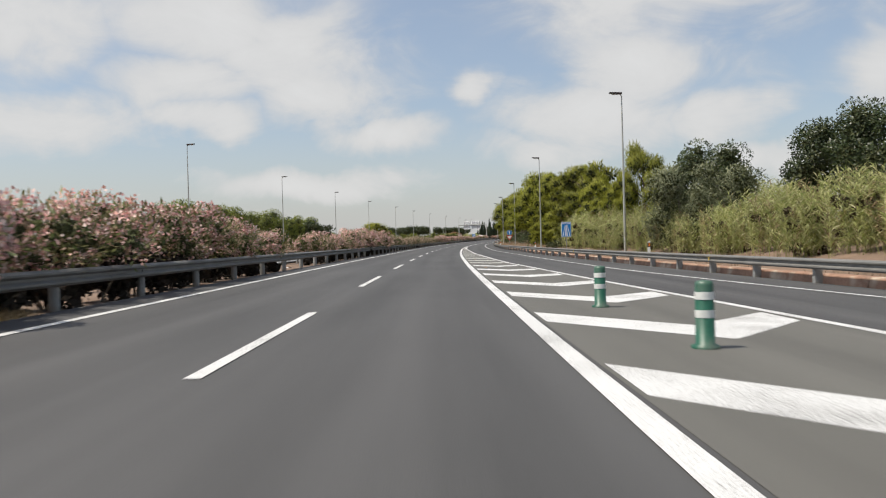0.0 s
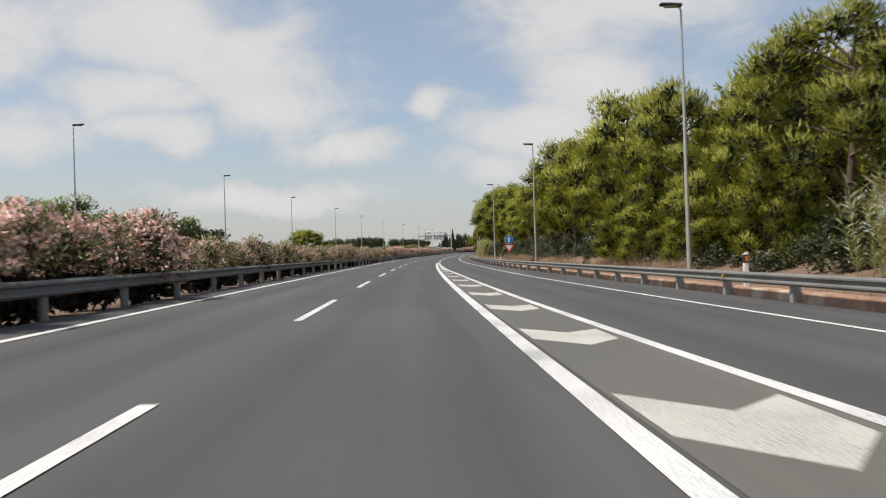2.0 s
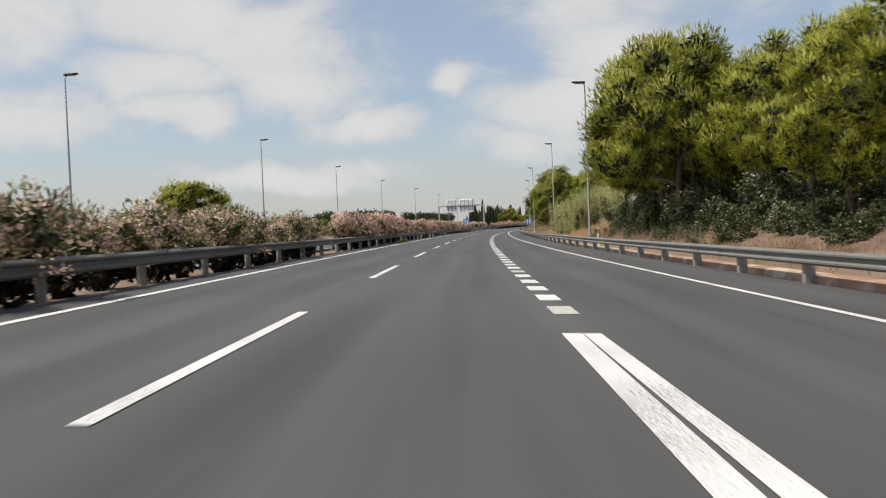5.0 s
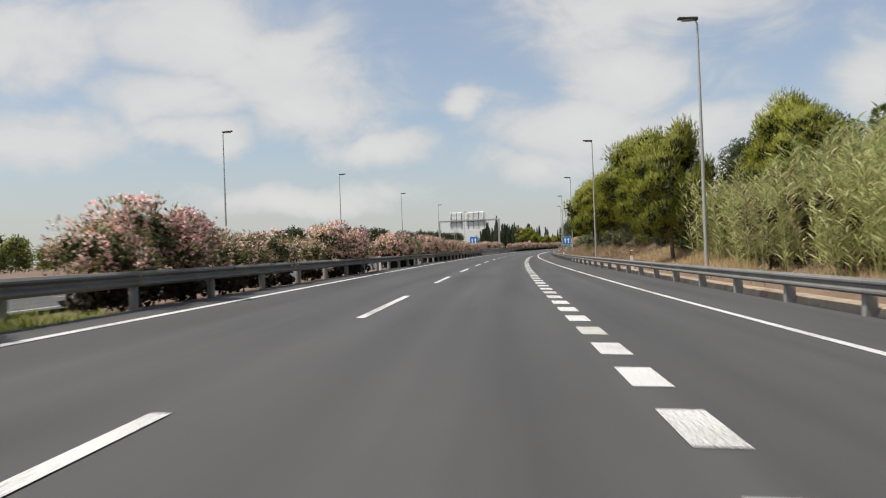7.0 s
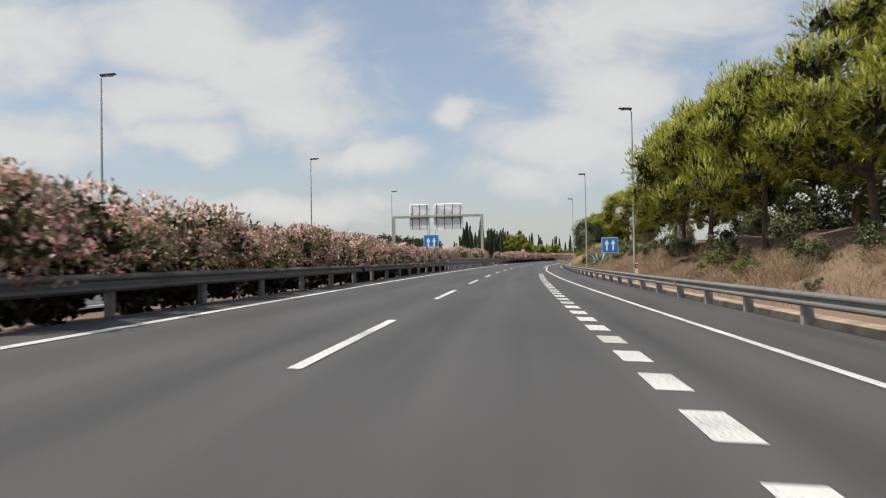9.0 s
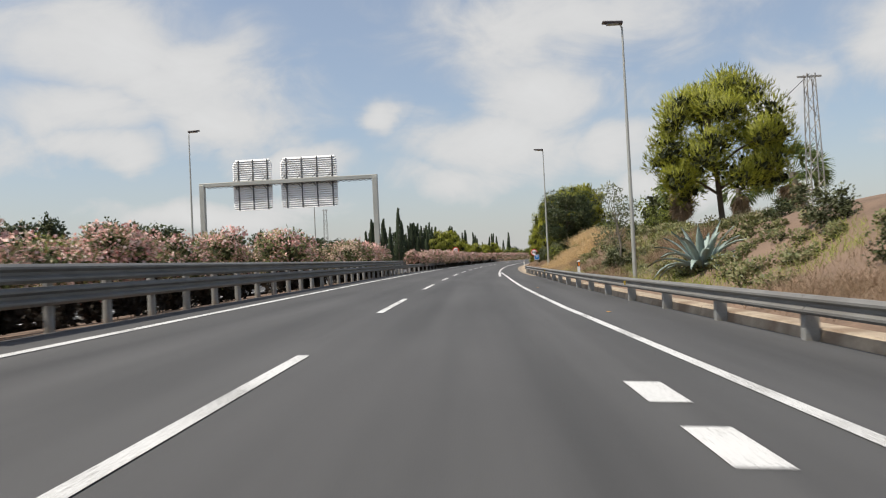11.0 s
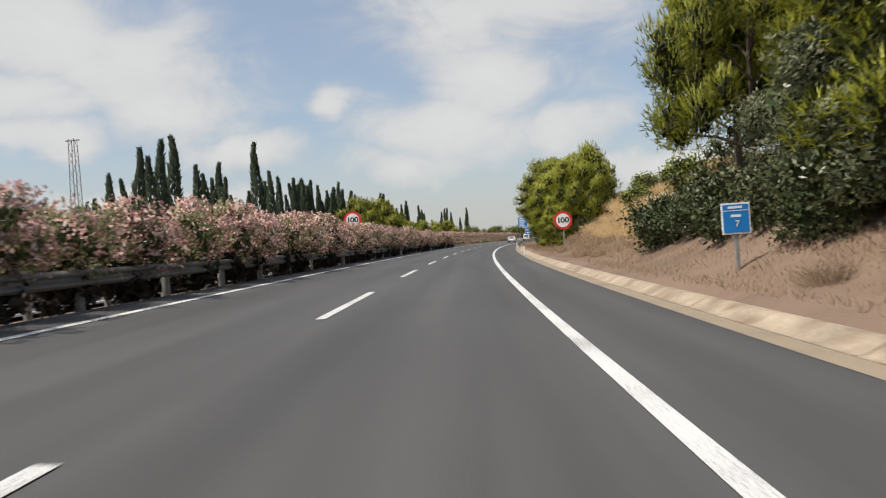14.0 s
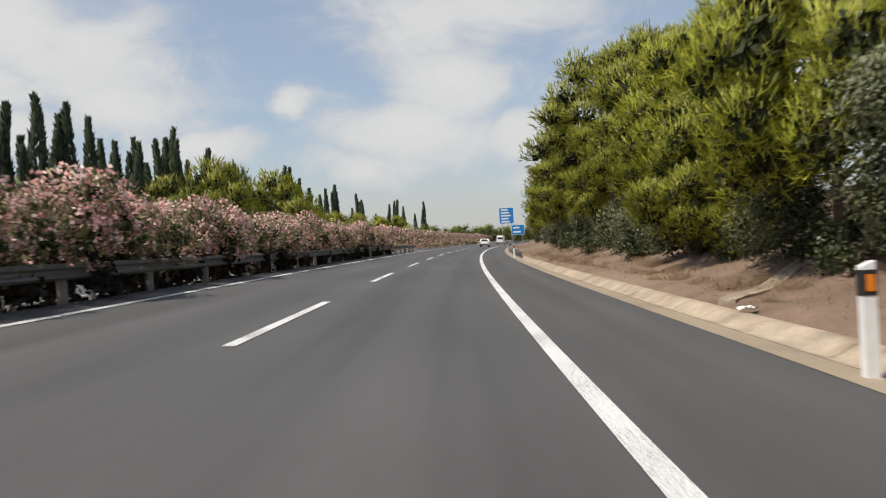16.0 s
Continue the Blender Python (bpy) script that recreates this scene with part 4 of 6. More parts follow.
def crown(rng, lobes, per_lobe, length, width, up=0.4, tuft=1, inner=0.25, loose=0.35):
    """Leaves on and in the lobes, turned outwards and upwards; in tufts where tuft is more than one."""
    c = np.repeat(lobes[:, :3], per_lobe, 0)
    r = np.repeat(lobes[:, 3], per_lobe)
    out = unit(rng.normal(size=(len(c), 3)))
    depth = np.where(rng.random(len(c)) < inner, rng.random(len(c)) ** 0.5 * 0.8, 0.85 + 0.3 * rng.random(len(c)))
    at = c + out * (r * depth)[:, None] * np.array([1, 1, 0.82])
    if tuft > 1:
        at, out = np.repeat(at, tuft, 0), np.repeat(out, tuft, 0)
    way = out * 0.7 + np.array([0, 0, up]) + rng.normal(size=at.shape) * loose
    n = len(at)
    middle = (lobes[:, :3] * lobes[:, 3:]).sum(0) / lobes[:, 3].sum()
    return (*blades(rng, at, way, length * (0.7 + 0.6 * rng.random(n)), width * (0.7 + 0.6 * rng.random(n))), out * 0.75 + (unit(at - middle) * 0.45 if len(lobes) < 90 else 0.0))


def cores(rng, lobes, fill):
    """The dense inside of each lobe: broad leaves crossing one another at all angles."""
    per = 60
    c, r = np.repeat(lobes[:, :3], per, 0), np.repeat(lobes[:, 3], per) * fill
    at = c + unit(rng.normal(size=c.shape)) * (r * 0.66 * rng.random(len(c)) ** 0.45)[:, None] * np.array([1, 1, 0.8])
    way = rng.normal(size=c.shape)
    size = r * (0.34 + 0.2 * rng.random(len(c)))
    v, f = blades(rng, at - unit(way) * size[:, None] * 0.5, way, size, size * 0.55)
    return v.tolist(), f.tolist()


def trunk_of(rng, height, radius, lobes, bend=0.3, limbs=9):
    top = np.array([rng.normal() * bend, rng.normal() * bend, height])
    pts = [np.array([0, 0, -0.4]), np.array([0, 0, 0.3]), top * 0.35 + rng.normal(size=3) * 0.12, top * 0.68 + rng.normal(size=3) * 0.12, top]
    pieces = [rod([tuple(p) for p in pts], [radius * 1.25, radius, radius * 0.8, radius * 0.55, radius * 0.2], 8)]
    order = rng.permutation(len(lobes))[:limbs]
    for i in order:
        tip = lobes[i, :3]
        start = top * min(0.9, max(0.25, (tip[2] - 1.2) / max(height, 0.1)))
        mid = (start + tip) / 2 + np.array([0, 0, 0.15])
        pieces.append(rod([tuple(start), tuple(mid), tuple(tip)], [radius * 0.45, radius * 0.3, radius * 0.1], 6, False))
    return join(pieces)


def pine(seed, height=10.0, half=3.4, low=1.8, tufts=165, needle=(0.33, 0.039), count=44, radius=0.88, name="pine_tree", label="tall Aleppo pine with dense yellow-green needles on the embankment", group="roadside pines"):
    rng = np.random.default_rng(seed)
    tree = thing(name, label, "tree", group)
    lobes = lobes_of(rng, count, radius, low, height - 0.8, 1.0, lambda h: half * (1 - 0.55 * abs(h - 0.35) ** 1.4 - 0.32 * h ** 3))
    part("trunk", trunk_of(rng, height * 0.85, 0.17, lobes, 0.5, 12), BARK, tree)
    c, r = np.repeat(lobes[:, :3], tufts, 0), np.repeat(lobes[:, 3], tufts)
    out = unit(rng.normal(size=c.shape) + [0, 0, 0.3])
    at = np.repeat(c + out * (r * (0.62 + 0.55 * rng.random(len(c)) ** 1.4))[:, None] * np.array([1.05, 1.05, 0.85]), 5, 0)
    way = np.repeat(out * 0.9 + rng.normal(size=c.shape) * 0.3, 5, 0) + np.array([0, 0, 0.85]) + rng.normal(size=at.shape) * 0.34
    n = len(at)
    needles = straws(rng, at - unit(way) * 0.05, way, needle[0] * (0.7 + 0.6 * rng.random(n)), needle[1] * (0.7 + 0.6 * rng.random(n)))
    middle = np.array([0, 0, low + (height - low) * 0.42])
    part("crown", leaf_mesh("crown", [(*needles, np.repeat(out, 5, 0) * 0.8 + unit(at - middle) * 0.45)], PINE), PINE, tree)
    part("inner_crown", cores(rng, lobes, 0.95), PINE_SHADE, tree, "inner needles coloured dark for shade")
    return tree


def broad_tree(seed, name, label, mats, height, half, low, count, leaf, per=90, bark=None, group="", radius=1.0, solid=True):
    rng = np.random.default_rng(seed)
    tree = thing(name, label, "tree" if "tree" in name else "shrub", group)
    lobes = lobes_of(rng, count, radius, low, height - radius * 0.7, 1.0, lambda h: half * (1 - 0.7 * abs(h - 0.45) ** 1.6))
    part("trunk", trunk_of(rng, height * 0.8, max(0.04, height * 0.014), lobes, 0.3, 8), bark or BARK_GREY, tree)
    part("crown", leaf_mesh("crown", [crown(rng, lobes, per, leaf[0], leaf[1], 0.15, 1, 0.12, 0.6)], mats), mats, tree)
    if solid:
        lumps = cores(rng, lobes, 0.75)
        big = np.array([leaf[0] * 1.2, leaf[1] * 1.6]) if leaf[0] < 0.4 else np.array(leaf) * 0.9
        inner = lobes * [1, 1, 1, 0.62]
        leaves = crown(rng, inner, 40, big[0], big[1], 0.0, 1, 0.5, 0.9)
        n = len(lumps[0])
        part("inner_crown", (lumps[0] + leaves[0].tolist(), lumps[1] + (leaves[1] + n).tolist()), BUSH_SHADE, tree, "inner leaves coloured dark for shade")
    return tree


def oleander(seed, height, half, heads_count, label="green oleander bush with many pale pink flowers in the median", bloom=None):
    rng = np.random.default_rng(seed)
    bush = thing("oleander_bush", label, "shrub", "median oleanders")
    lobes = lobes_of(rng, 18, 0.60, 1.24, height - 0.46, 1.0, lambda h: half * (1.0 - 0.30 * h * h))
    for i, a in enumerate((0.0, 2.1, 4.2)):
        part("stem", rod([(0.12 * math.cos(a), 0.12 * math.sin(a), -0.2), tuple((lobes[i * 2, :3] * [0.55, 0.55, 0.5]).tolist()), tuple(lobes[i * 2, :3].tolist())], [0.035, 0.025, 0.012], 4, False), BARK_GREY, bush)
    leaves = crown(rng, lobes, 68, 0.205, 0.060, 0.5, 1, 0.0, 0.5)
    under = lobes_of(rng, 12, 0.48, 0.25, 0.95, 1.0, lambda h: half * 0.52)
    part("foliage", leaf_mesh("foliage", [leaves], OLEANDER), OLEANDER, bush)
    part("inner_foliage", cores(rng, lobes, 0.68), BUSH_SHADE, bush, "inner leaves coloured dark for shade")
    # fills the hedge's foot with painted shade
    tagged(part("shade_thicket", cores(rng, under, 1.3), HEDGE_SHADE, bush, "inner growth at the foot, coloured near black as shade"), kind="stuff")
    n = heads_count
    share = rng.random(len(lobes)) ** 1.8 + 0.04
    pick = rng.choice(len(lobes), n, p=share / share.sum())
    out = unit(rng.normal(size=(n, 3)) + np.array([0, 0, 0.35]))
    heads = lobes[pick, :3] + out * (lobes[pick, 3] * 1.1)[:, None] * np.array([1, 1, 0.9])
    at = np.repeat(heads, 7, 0) + rng.normal(size=(n * 7, 3)) * 0.072
    petals = (*blades(rng, at, rng.normal(size=at.shape) + np.array([0, 0, 0.4]), 0.085 + 0.04 * rng.random(len(at)), 0.07 + 0.035 * rng.random(len(at))), np.repeat(out, 7, 0))
    tagged(part("blossom", leaf_mesh("blossom", [petals], bloom or FLOWER), bloom or FLOWER, bush, "cream flowers" if bloom else "pale pink flowers"), kind="stuff")
    return bush


def reeds(seed, height):
    rng = np.random.default_rng(seed)
    clump = thing("reed_clump", "dense clump of tall yellow-green giant cane", "reeds", "cane thicket")
    n = 60
    foot = rng.normal(size=(n, 3)) * np.array([0.8, 0.8, 0])
    lean = foot * 0.24 + rng.normal(size=(n, 3)) * np.array([0.22, 0.22, 0])
    tall = height * (0.6 + 0.4 * rng.random(n))
    stems, sets, dry = [], [], []
    for i in range(n):
        p0, p1 = foot[i], foot[i] + lean[i] + np.array([0, 0, tall[i]])
        part("stalk", rod([tuple(p0 - [0, 0, 0.2]), tuple((p0 + p1) / 2 - lean[i] * 0.15), tuple(p1)], [0.016, 0.013, 0.005], 4, False), REED, clump) if i < 3 else stems.append(rod([tuple(p0 - [0, 0, 0.2]), tuple(p1)], [0.016, 0.006], 3, False))
        k = 32
        h = 0.10 + 0.90 * (np.arange(k) + rng.random(k)) / k
        at = p0 + (p1 - p0) * h[:, None]
        a = rng.random(k) * 2 * math.pi
        way = np.stack([np.cos(a), np.sin(a), 0.8 + 0.9 * rng.random(k)], 1)
        made = blades(rng, at, way, 0.42 + 0.36 * rng.random(k), 0.042 + 0.024 * rng.random(k), 0.22)
        (dry if i % 9 == 0 else sets).append(made)
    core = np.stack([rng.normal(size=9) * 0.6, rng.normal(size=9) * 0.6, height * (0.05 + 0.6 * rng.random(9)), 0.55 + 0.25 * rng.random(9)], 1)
    tagged(part("stalk_thicket", join(stems), REED, clump), kind="stuff")
    tagged(part("foliage", leaf_mesh("foliage", sets, REED), REED, clump), kind="stuff")
    tagged(part("dry_foliage", leaf_mesh("dry_foliage", dry, REED_DRY), REED_DRY, clump, "dry brown cane leaves"), kind="stuff")
    tagged(part("inner_thicket", cores(rng, core, 0.9), REED_SHADE, clump, "inner stalks coloured dark for shade"), kind="stuff")
    return clump


def cypress(seed, height, half):
    rng = np.random.default_rng(seed)
    tree = thing("cypress_tree", "slender dark green cypress beyond the opposite carriageway", "tree", "cypress row")
    n = 2000
    h = rng.random(n) ** 1.15
    r = half * np.minimum(1, (1 - h) * 1.18) ** 0.9 * np.minimum(1, 0.6 + h * 3) * (0.55 + 0.5 * rng.random(n))
    a = rng.random(n) * 2 * math.pi
    wob = 0.2 * half * np.sin(h * 9 + seed) + 0.45 * half * math.cos(seed * 2.3) * h ** 3
    at = np.stack([r * np.cos(a) + wob, r * np.sin(a), 0.3 + h * (height - 0.75)], 1)
    way = np.stack([np.cos(a) * 0.35, np.sin(a) * 0.35, np.ones(n)], 1) + rng.normal(size=(n, 3)) * 0.15
    part("trunk", rod([(0, 0, -0.3), (0, 0, height * 0.5), (wob.mean(), 0, height * 0.92)], [0.14, 0.09, 0.02], 6), BARK, tree)
    out = np.stack([np.cos(a), np.sin(a), np.full(n, 0.25)], 1)
    part("crown", leaf_mesh("crown", [(*blades(rng, at, way, 0.36 + 0.3 * rng.random(n), 0.10 + 0.07 * rng.random(n)), out)], CYPRESS), CYPRESS, tree)
    return tree


def planted(variants, spots, rng, sink=0.05, ground=None):
    """Puts the variants of a plant at the spots (s, d, height factor and, where it differs, width factor), the first of each being the variant itself."""
    used = set()
    for i, (s, d, k, *w) in enumerate(spots):
        v = variants[i % len(variants)]
        z = (ground or ground_height)(s, d) - sink
        wide = (w[0] if w else k) * (0.92 + 0.16 * rng.random())
        m = frame_at(s, d, z, 0, rng.random() * 6.283, (wide, wide, k))
        if id(v) in used:
            copy_thing(v, m)
        else:
            v.matrix_basis = m
            used.add(id(v))


rng = np.random.default_rng(11)
HEDGE = [(0, 2.0), (12, 2.3), (16, 2.5), (21, 2.85), (25, 2.1), (33, 1.9), (40, 2.2), (50, 2.1), (62, 2.15), (67, 2.5), (75, 2.4), (88, 2.4), (126, 2.3), (137, 2.7), (147, 2.4), (165, 2.5), (196, 2.2), (204, 2.3), (207, 2.55), (213, 2.25), (220, 2.3), (228, 2.8), (231, 1.6), (236, 2.3), (239, 2.4),
         (244, 2.2), (249, 2.05), (255, 2.3), (270, 2.3), (275, 2.65), (283, 2.75), (288, 2.6), (293, 2.6), (298, 2.35), (304, 2.2), (320, 2.15), (340, 2.0), (352, 2.05), (366, 2.4), (373, 2.4), (377, 2.7), (381, 2.6), (388, 2.95), (395, 2.9), (403, 2.9), (406, 2.6), (415, 1.9), (422, 2.1), (432, 2.25), (448, 2.3), (462, 2.5), (560, 2.45)]
GAPS = [(36.8, 42.6), (283.5, 289.8), (196.0, 203.0), (229.5, 231.8), (371.8, 374.0), (385.8, 388.4), (248.3, 248.6), (262.0, 268.0), (405.4, 422.4)]
bushes = [oleander(40 + k, 2.5 + 0.12 * (k % 3), 1.04 + 0.06 * (k % 2), (250, 165, 330, 280, 125, 360, 270)[k]) for k in range(7)]
spots, s = [], -4.0
while s < 560:
    s += 2.15 + 0.35 * (rng.random() - 0.5)
    if not any(a - 0.6 < s < b + 0.6 for a, b in GAPS):
        spots.append((s, (-8.8 if 350 < s < 414 else -7.43 if s > 425 else -7.75) + 0.35 * (rng.random() - 0.5), table(s, HEDGE) / 2.5 * (0.94 + 0.16 * rng.random())))
spots.append((412.6, -8.9, 0.55))
# a stretch of the hedge has almost finished flowering
green = [i for i, p in enumerate(spots) if 84 < p[0] < 200 or (24 < p[0] < 60 and i % 2) or 276 < p[0] < 288 or 386 < p[0] < 393 or (366 < p[0] < 402 and i % 2) or (240 < p[0] < 253 and i % 3)]
faded = [oleander(50 + k, 2.5 + 0.1 * (k % 2), 1.06, (150, 100, 190)[k], "dense green oleander bush with few cream flowers in the median", FLOWER_PALE) for k in range(3)]
planted(faded, [spots[i] for i in green], rng)
planted(bushes, [p for i, p in enumerate(spots) if i not in green], rng)
# the hedge beyond, too far to count
far_rng = np.random.default_rng(5)
centres = np.array([[*road(s, -7.75 + 0.2 * math.sin(s), ground_height(s, -8.0) + 1.55 + 0.2 * math.sin(s * 0.7))] for s in np.arange(561, 860, 1.7)])
lobes = np.concatenate([centres, np.full((len(centres), 1), 1.0)], 1)
hedge = thing("oleander_hedge", "distant flowering oleander hedge along the median", "shrub", kind="stuff")
part("leaves", leaf_mesh("leaves", [crown(far_rng, lobes, 190, 0.36, 0.13, 0.5, 1, 0.3)], OLEANDER), OLEANDER, hedge)
part("flowers", leaf_mesh("flowers", [crown(far_rng, lobes + [0, 0, 0.12, 0.06], 130, 0.2, 0.17, 0.3, 1, 0.0)], FLOWER), FLOWER, hedge)

pines = [pine(1, 10.5, 3.4, 2.6), pine(2, 10.0, 3.8, 3.0), pine(3, 9.6, 3.3, 2.3), pine(4, 10.8, 3.6, 3.3), pine(5, 9.8, 3.5, 2.8)]
rows = [(82.5, 15.8, 0.64)]
rows += [(90.5 + 6.6 * k, 15.2 - 0.4 * min(k, 2) + 1.2 * math.sin(k * 1.7) - 0.045 * k, min(1.0, 0.86 + 0.05 * k) * (0.97 + 0.10 * math.sin(k * 2.3 + 1)) * (1.08 if 4 < k < 10 else 1.0)) for k in range(21)]
rows += [(263.5, 15.8, 0.84), (278.5, 11.6, 0.93), (287, 11.8, 0.95), (342, 14.5, 0.8),
         (515.5, 9.0, 0.80), (522, 9.5, 0.95), (528, 9.1, 1.02), (535, 8.8, 1.04), (542, 8.7, 1.02), (549, 8.8, 1.0), (557, 8.6, 0.98)]
planted(pines, rows, rng, 0.15)
rounded = [pine(11, 9.3, 4.2, 2.7, 155, (0.33, 0.040), 66, 1.0), pine(12, 8.8, 4.0, 2.5, 155, (0.33, 0.040), 60, 1.0)]
planted(rounded, [(294.5, 12.8, 0.95), (302, 13.2, 1.0), (310.5, 13.0, 1.02), (319.5, 11.8, 1.03), (327, 10.9, 1.03), (334, 10.8, 0.98), (315, 17.5, 1.02), (327, 16.6, 1.02), (456.5, 9.0, 0.98, 0.74), (461.5, 10.4, 0.94, 0.88), (451, 11.5, 0.90, 0.85), (237.5, -29.8, 0.80, 1.22)], rng, 0.15)
big = pine(8, 8.2, 3.4, 2.0, 180, (0.32, 0.037), 56, 0.95)
planted([big], [(382.3, 12.5, 1.0), (489.5, 8.2, 0.85, 0.66), (447.5, 12.5, 0.88, 0.74), (66, 16.8, 1.0, 0.64), (72, 16.3, 0.74, 0.55), (507, 7.8, 0.90, 0.76), (255.5, 13.6, 0.83, 0.72), (266, 9.9, 1.03, 0.72)], rng, 0.15)
wide = pine(9, 10.6, 4.1, 3.6, 160, (0.33, 0.039), 52, 0.95)
planted([wide], [(226, 15.4, 1.12), (218.5, 14.8, 1.08), (210.0, 12.9, 1.0), (202.0, 11.9, 0.98)], rng, 0.15)
far_pines = [pine(6, 10.0, 3.4, 1.0, 50, (0.55, 0.12), 26, 1.05), pine(7, 10.4, 3.4, 1.2, 50, (0.55, 0.12), 26, 1.05)]
planted(far_pines, [(97 + 6.6 * k, 17.6 + 0.8 * math.sin(k * 2.1), 0.84 + 0.05 * math.sin(k * 1.3)) for k in range(19)] + [(104 + 14 * k, 20.5 + 1.5 * math.sin(k * 2.1), 1.08 + 0.06 * math.sin(k * 1.3)) for k in range(10)] + [(457, 14.5, 0.9), (538, 15.5, 1.1), (565, 9.8, 0.95), (575, 10.2, 0.95), (586, 9.8, 0.92), (598, 10.2, 0.92), (611, 10, 0.9), (625, 10.4, 0.9), (642, 10.6, 0.9), (660, 11, 0.9), (682, 11, 0.9), (708, 11, 0.9), (738, 11, 0.9), (572, 16, 1.05), (605, 16, 1.05)], rng, 0.15)

# broad-leaved trees and shrubs of the right side
dark = broad_tree(21, "broad_leaved_tree", "round dark green evergreen tree on top of the bank", DARK_LEAF, 7.2, 2.5, 1.9, 44, (0.16, 0.09), 400, BARK, radius=1.0)
planted([dark], [(425.5, 8.7, 0.94, 0.90), (271.5, 16.6, 0.95), (276, 18.5, 0.9), (266, 19.0, 0.95), (50, 17.3, 0.92, 0.95), (43, 22, 1.0, 1.0), (36, 21, 0.95)], rng, 0.1)
light = pine(10, 7.9, 3.3, 0.9, 170, (0.33, 0.039), 56, 0.92, "bushy_pine_tree", "bushy light green young pine on the bank", "bushy pines")
planted([light], [(446.5, 9.6, 0.92), (495.5, 6.6, 0.52), (513, 7.4, 0.66), (93, 13.9, 0.60), (99, 13.1, 0.62), (106, 12.8, 0.58), (112.5, 12.9, 0.52)], rng, 0.1)
olive = broad_tree(26, "grey_green_tree", "bushy grey-green tree behind the crash barrier", OLIVE_LEAF, 5.2, 2.1, 0.5, 36, (0.17, 0.07), 270, BARK_GREY, radius=0.75)
planted([olive], [(47.5, 14.6, 1.0), (43.5, 15.6, 0.92), (447.5, 8.4, 0.82), (452.5, 8.6, 0.66), (503.8, 7.9, 0.66), (509, 7.5, 0.5), (516, 7.5, 0.6), (523, 7.5, 0.55)], rng, 0.1)
shrub = broad_tree(23, "shrub", "grey-green shrub growing on the dry bank", OLIVE_LEAF, 2.6, 1.3, 0.4, 14, (0.18, 0.085), 66, BARK_GREY, "bank shrubs", 0.6)
more = broad_tree(24, "shrub", "dark green shrub on the dry bank, in places a stand-in for shade", DARK_LEAF, 2.4, 1.3, 0.4, 14, (0.18, 0.095), 66, BARK_GREY, "bank shrubs", 0.6)
leafy = broad_tree(27, "shrub", "light green shrub growing on the dry bank", GREEN_LEAF, 2.2, 1.2, 0.4, 14, (0.17, 0.085), 100, BARK_GREY, "bank shrubs", 0.6)
spots = [(150, 12.6, 0.6), (168, 12.0, 0.5), (352, 9.6, 0.9), (359, 9.2, 1.0), (366, 10.4, 1.0), (372, 11.5, 0.9), (383, 7.3, 0.95), (384.5, 8.2, 0.8), (453, 7.9, 1.2), (459, 7.8, 1.2), (464, 8.0, 0.9), (449, 7.4, 1.0), (470, 10.4, 0.9), (476, 11.5, 1.0), (466, 11.5, 1.2),
         (512, 7.9, 1.1), (517, 7.6, 1.2), (522, 7.6, 1.3), (527, 7.8, 1.4), (532, 7.5, 1.3), (538, 7.8, 1.4), (545, 7.7, 1.3), (552, 7.7, 1.3), (508, 8.0, 0.9), (491, 8.2, 0.8), (504, 7.8, 0.8)]
spots += [(98 + 9.3 * k, edge(98 + 9.3 * k) + 3.6 + 1.3 * math.sin(k * 2.9), 0.45 + 0.12 * math.sin(k * 1.9)) for k in range(14)] + [(296 + 4.6 * k, edge(296 + 4.6 * k) + 3.8 + 1.0 * math.sin(k * 2.2), 0.46 + 0.16 * math.sin(k * 2.7)) for k in range(13)]
# undergrowth in the shade of the pines
spots += [(88 + 3.1 * k, edge(88 + 3.1 * k) + 5.8 + 0.9 * math.sin(k * 1.7), 1.25 + 0.3 * math.sin(k * 2.3)) for k in range(5, 48)]
spots += [(99 + 3.6 * k, edge(99 + 3.6 * k) + 8.0 + 0.9 * math.sin(k * 2.7), 1.45 + 0.3 * math.sin(k * 1.3)) for k in range(36)]
spots += [(280 + 3.0 * k, edge(280 + 3.0 * k) + 5.4 + 0.8 * math.sin(k * 1.7), 0.9 + 0.25 * math.sin(k * 2.3)) for k in range(24)]
spots += [(505 + 3.2 * k, edge(505) + 4.7 + 0.7 * math.sin(k * 1.7), 1.1 + 0.25 * math.sin(k * 2.3)) for k in range(26)]
spots += [(262 + 2.6 * k, 13.2 + 1.6 * math.sin(k * 1.7), 1.2 + 0.25 * math.sin(k * 2.3)) for k in range(10)]
spots += [(386 + 2.2 * k, 9.4 + 1.8 * math.sin(k * 2.1), 0.34 + 0.1 * math.sin(k * 1.3)) for k in range(16)]
spots += [(441 + 2.6 * k, edge(450) + 5.0 + 0.7 * math.sin(k * 1.7), 1.15 + 0.2 * math.sin(k * 2.3)) for k in range(10)]
# more dark shrubs; several stand in for the pines' shade on the slope
deep = [(444 + 2.1 * k, 8.3 + 0.5 * math.sin(k * 2.1), 1.5 + 0.25 * math.sin(k * 1.3)) for k in range(10)]
deep += [(194 + 2.3 * k, edge(194 + 2.3 * k) + 3.5 + 0.5 * math.sin(k * 2.1), 0.8 + 0.15 * math.sin(k * 1.3)) for k in range(12)]
deep += [(196 + 2.2 * k, edge(196 + 2.2 * k) + 5.4 + 0.5 * math.sin(k * 1.7), 1.25 + 0.2 * math.sin(k * 2.3)) for k in range(13)]
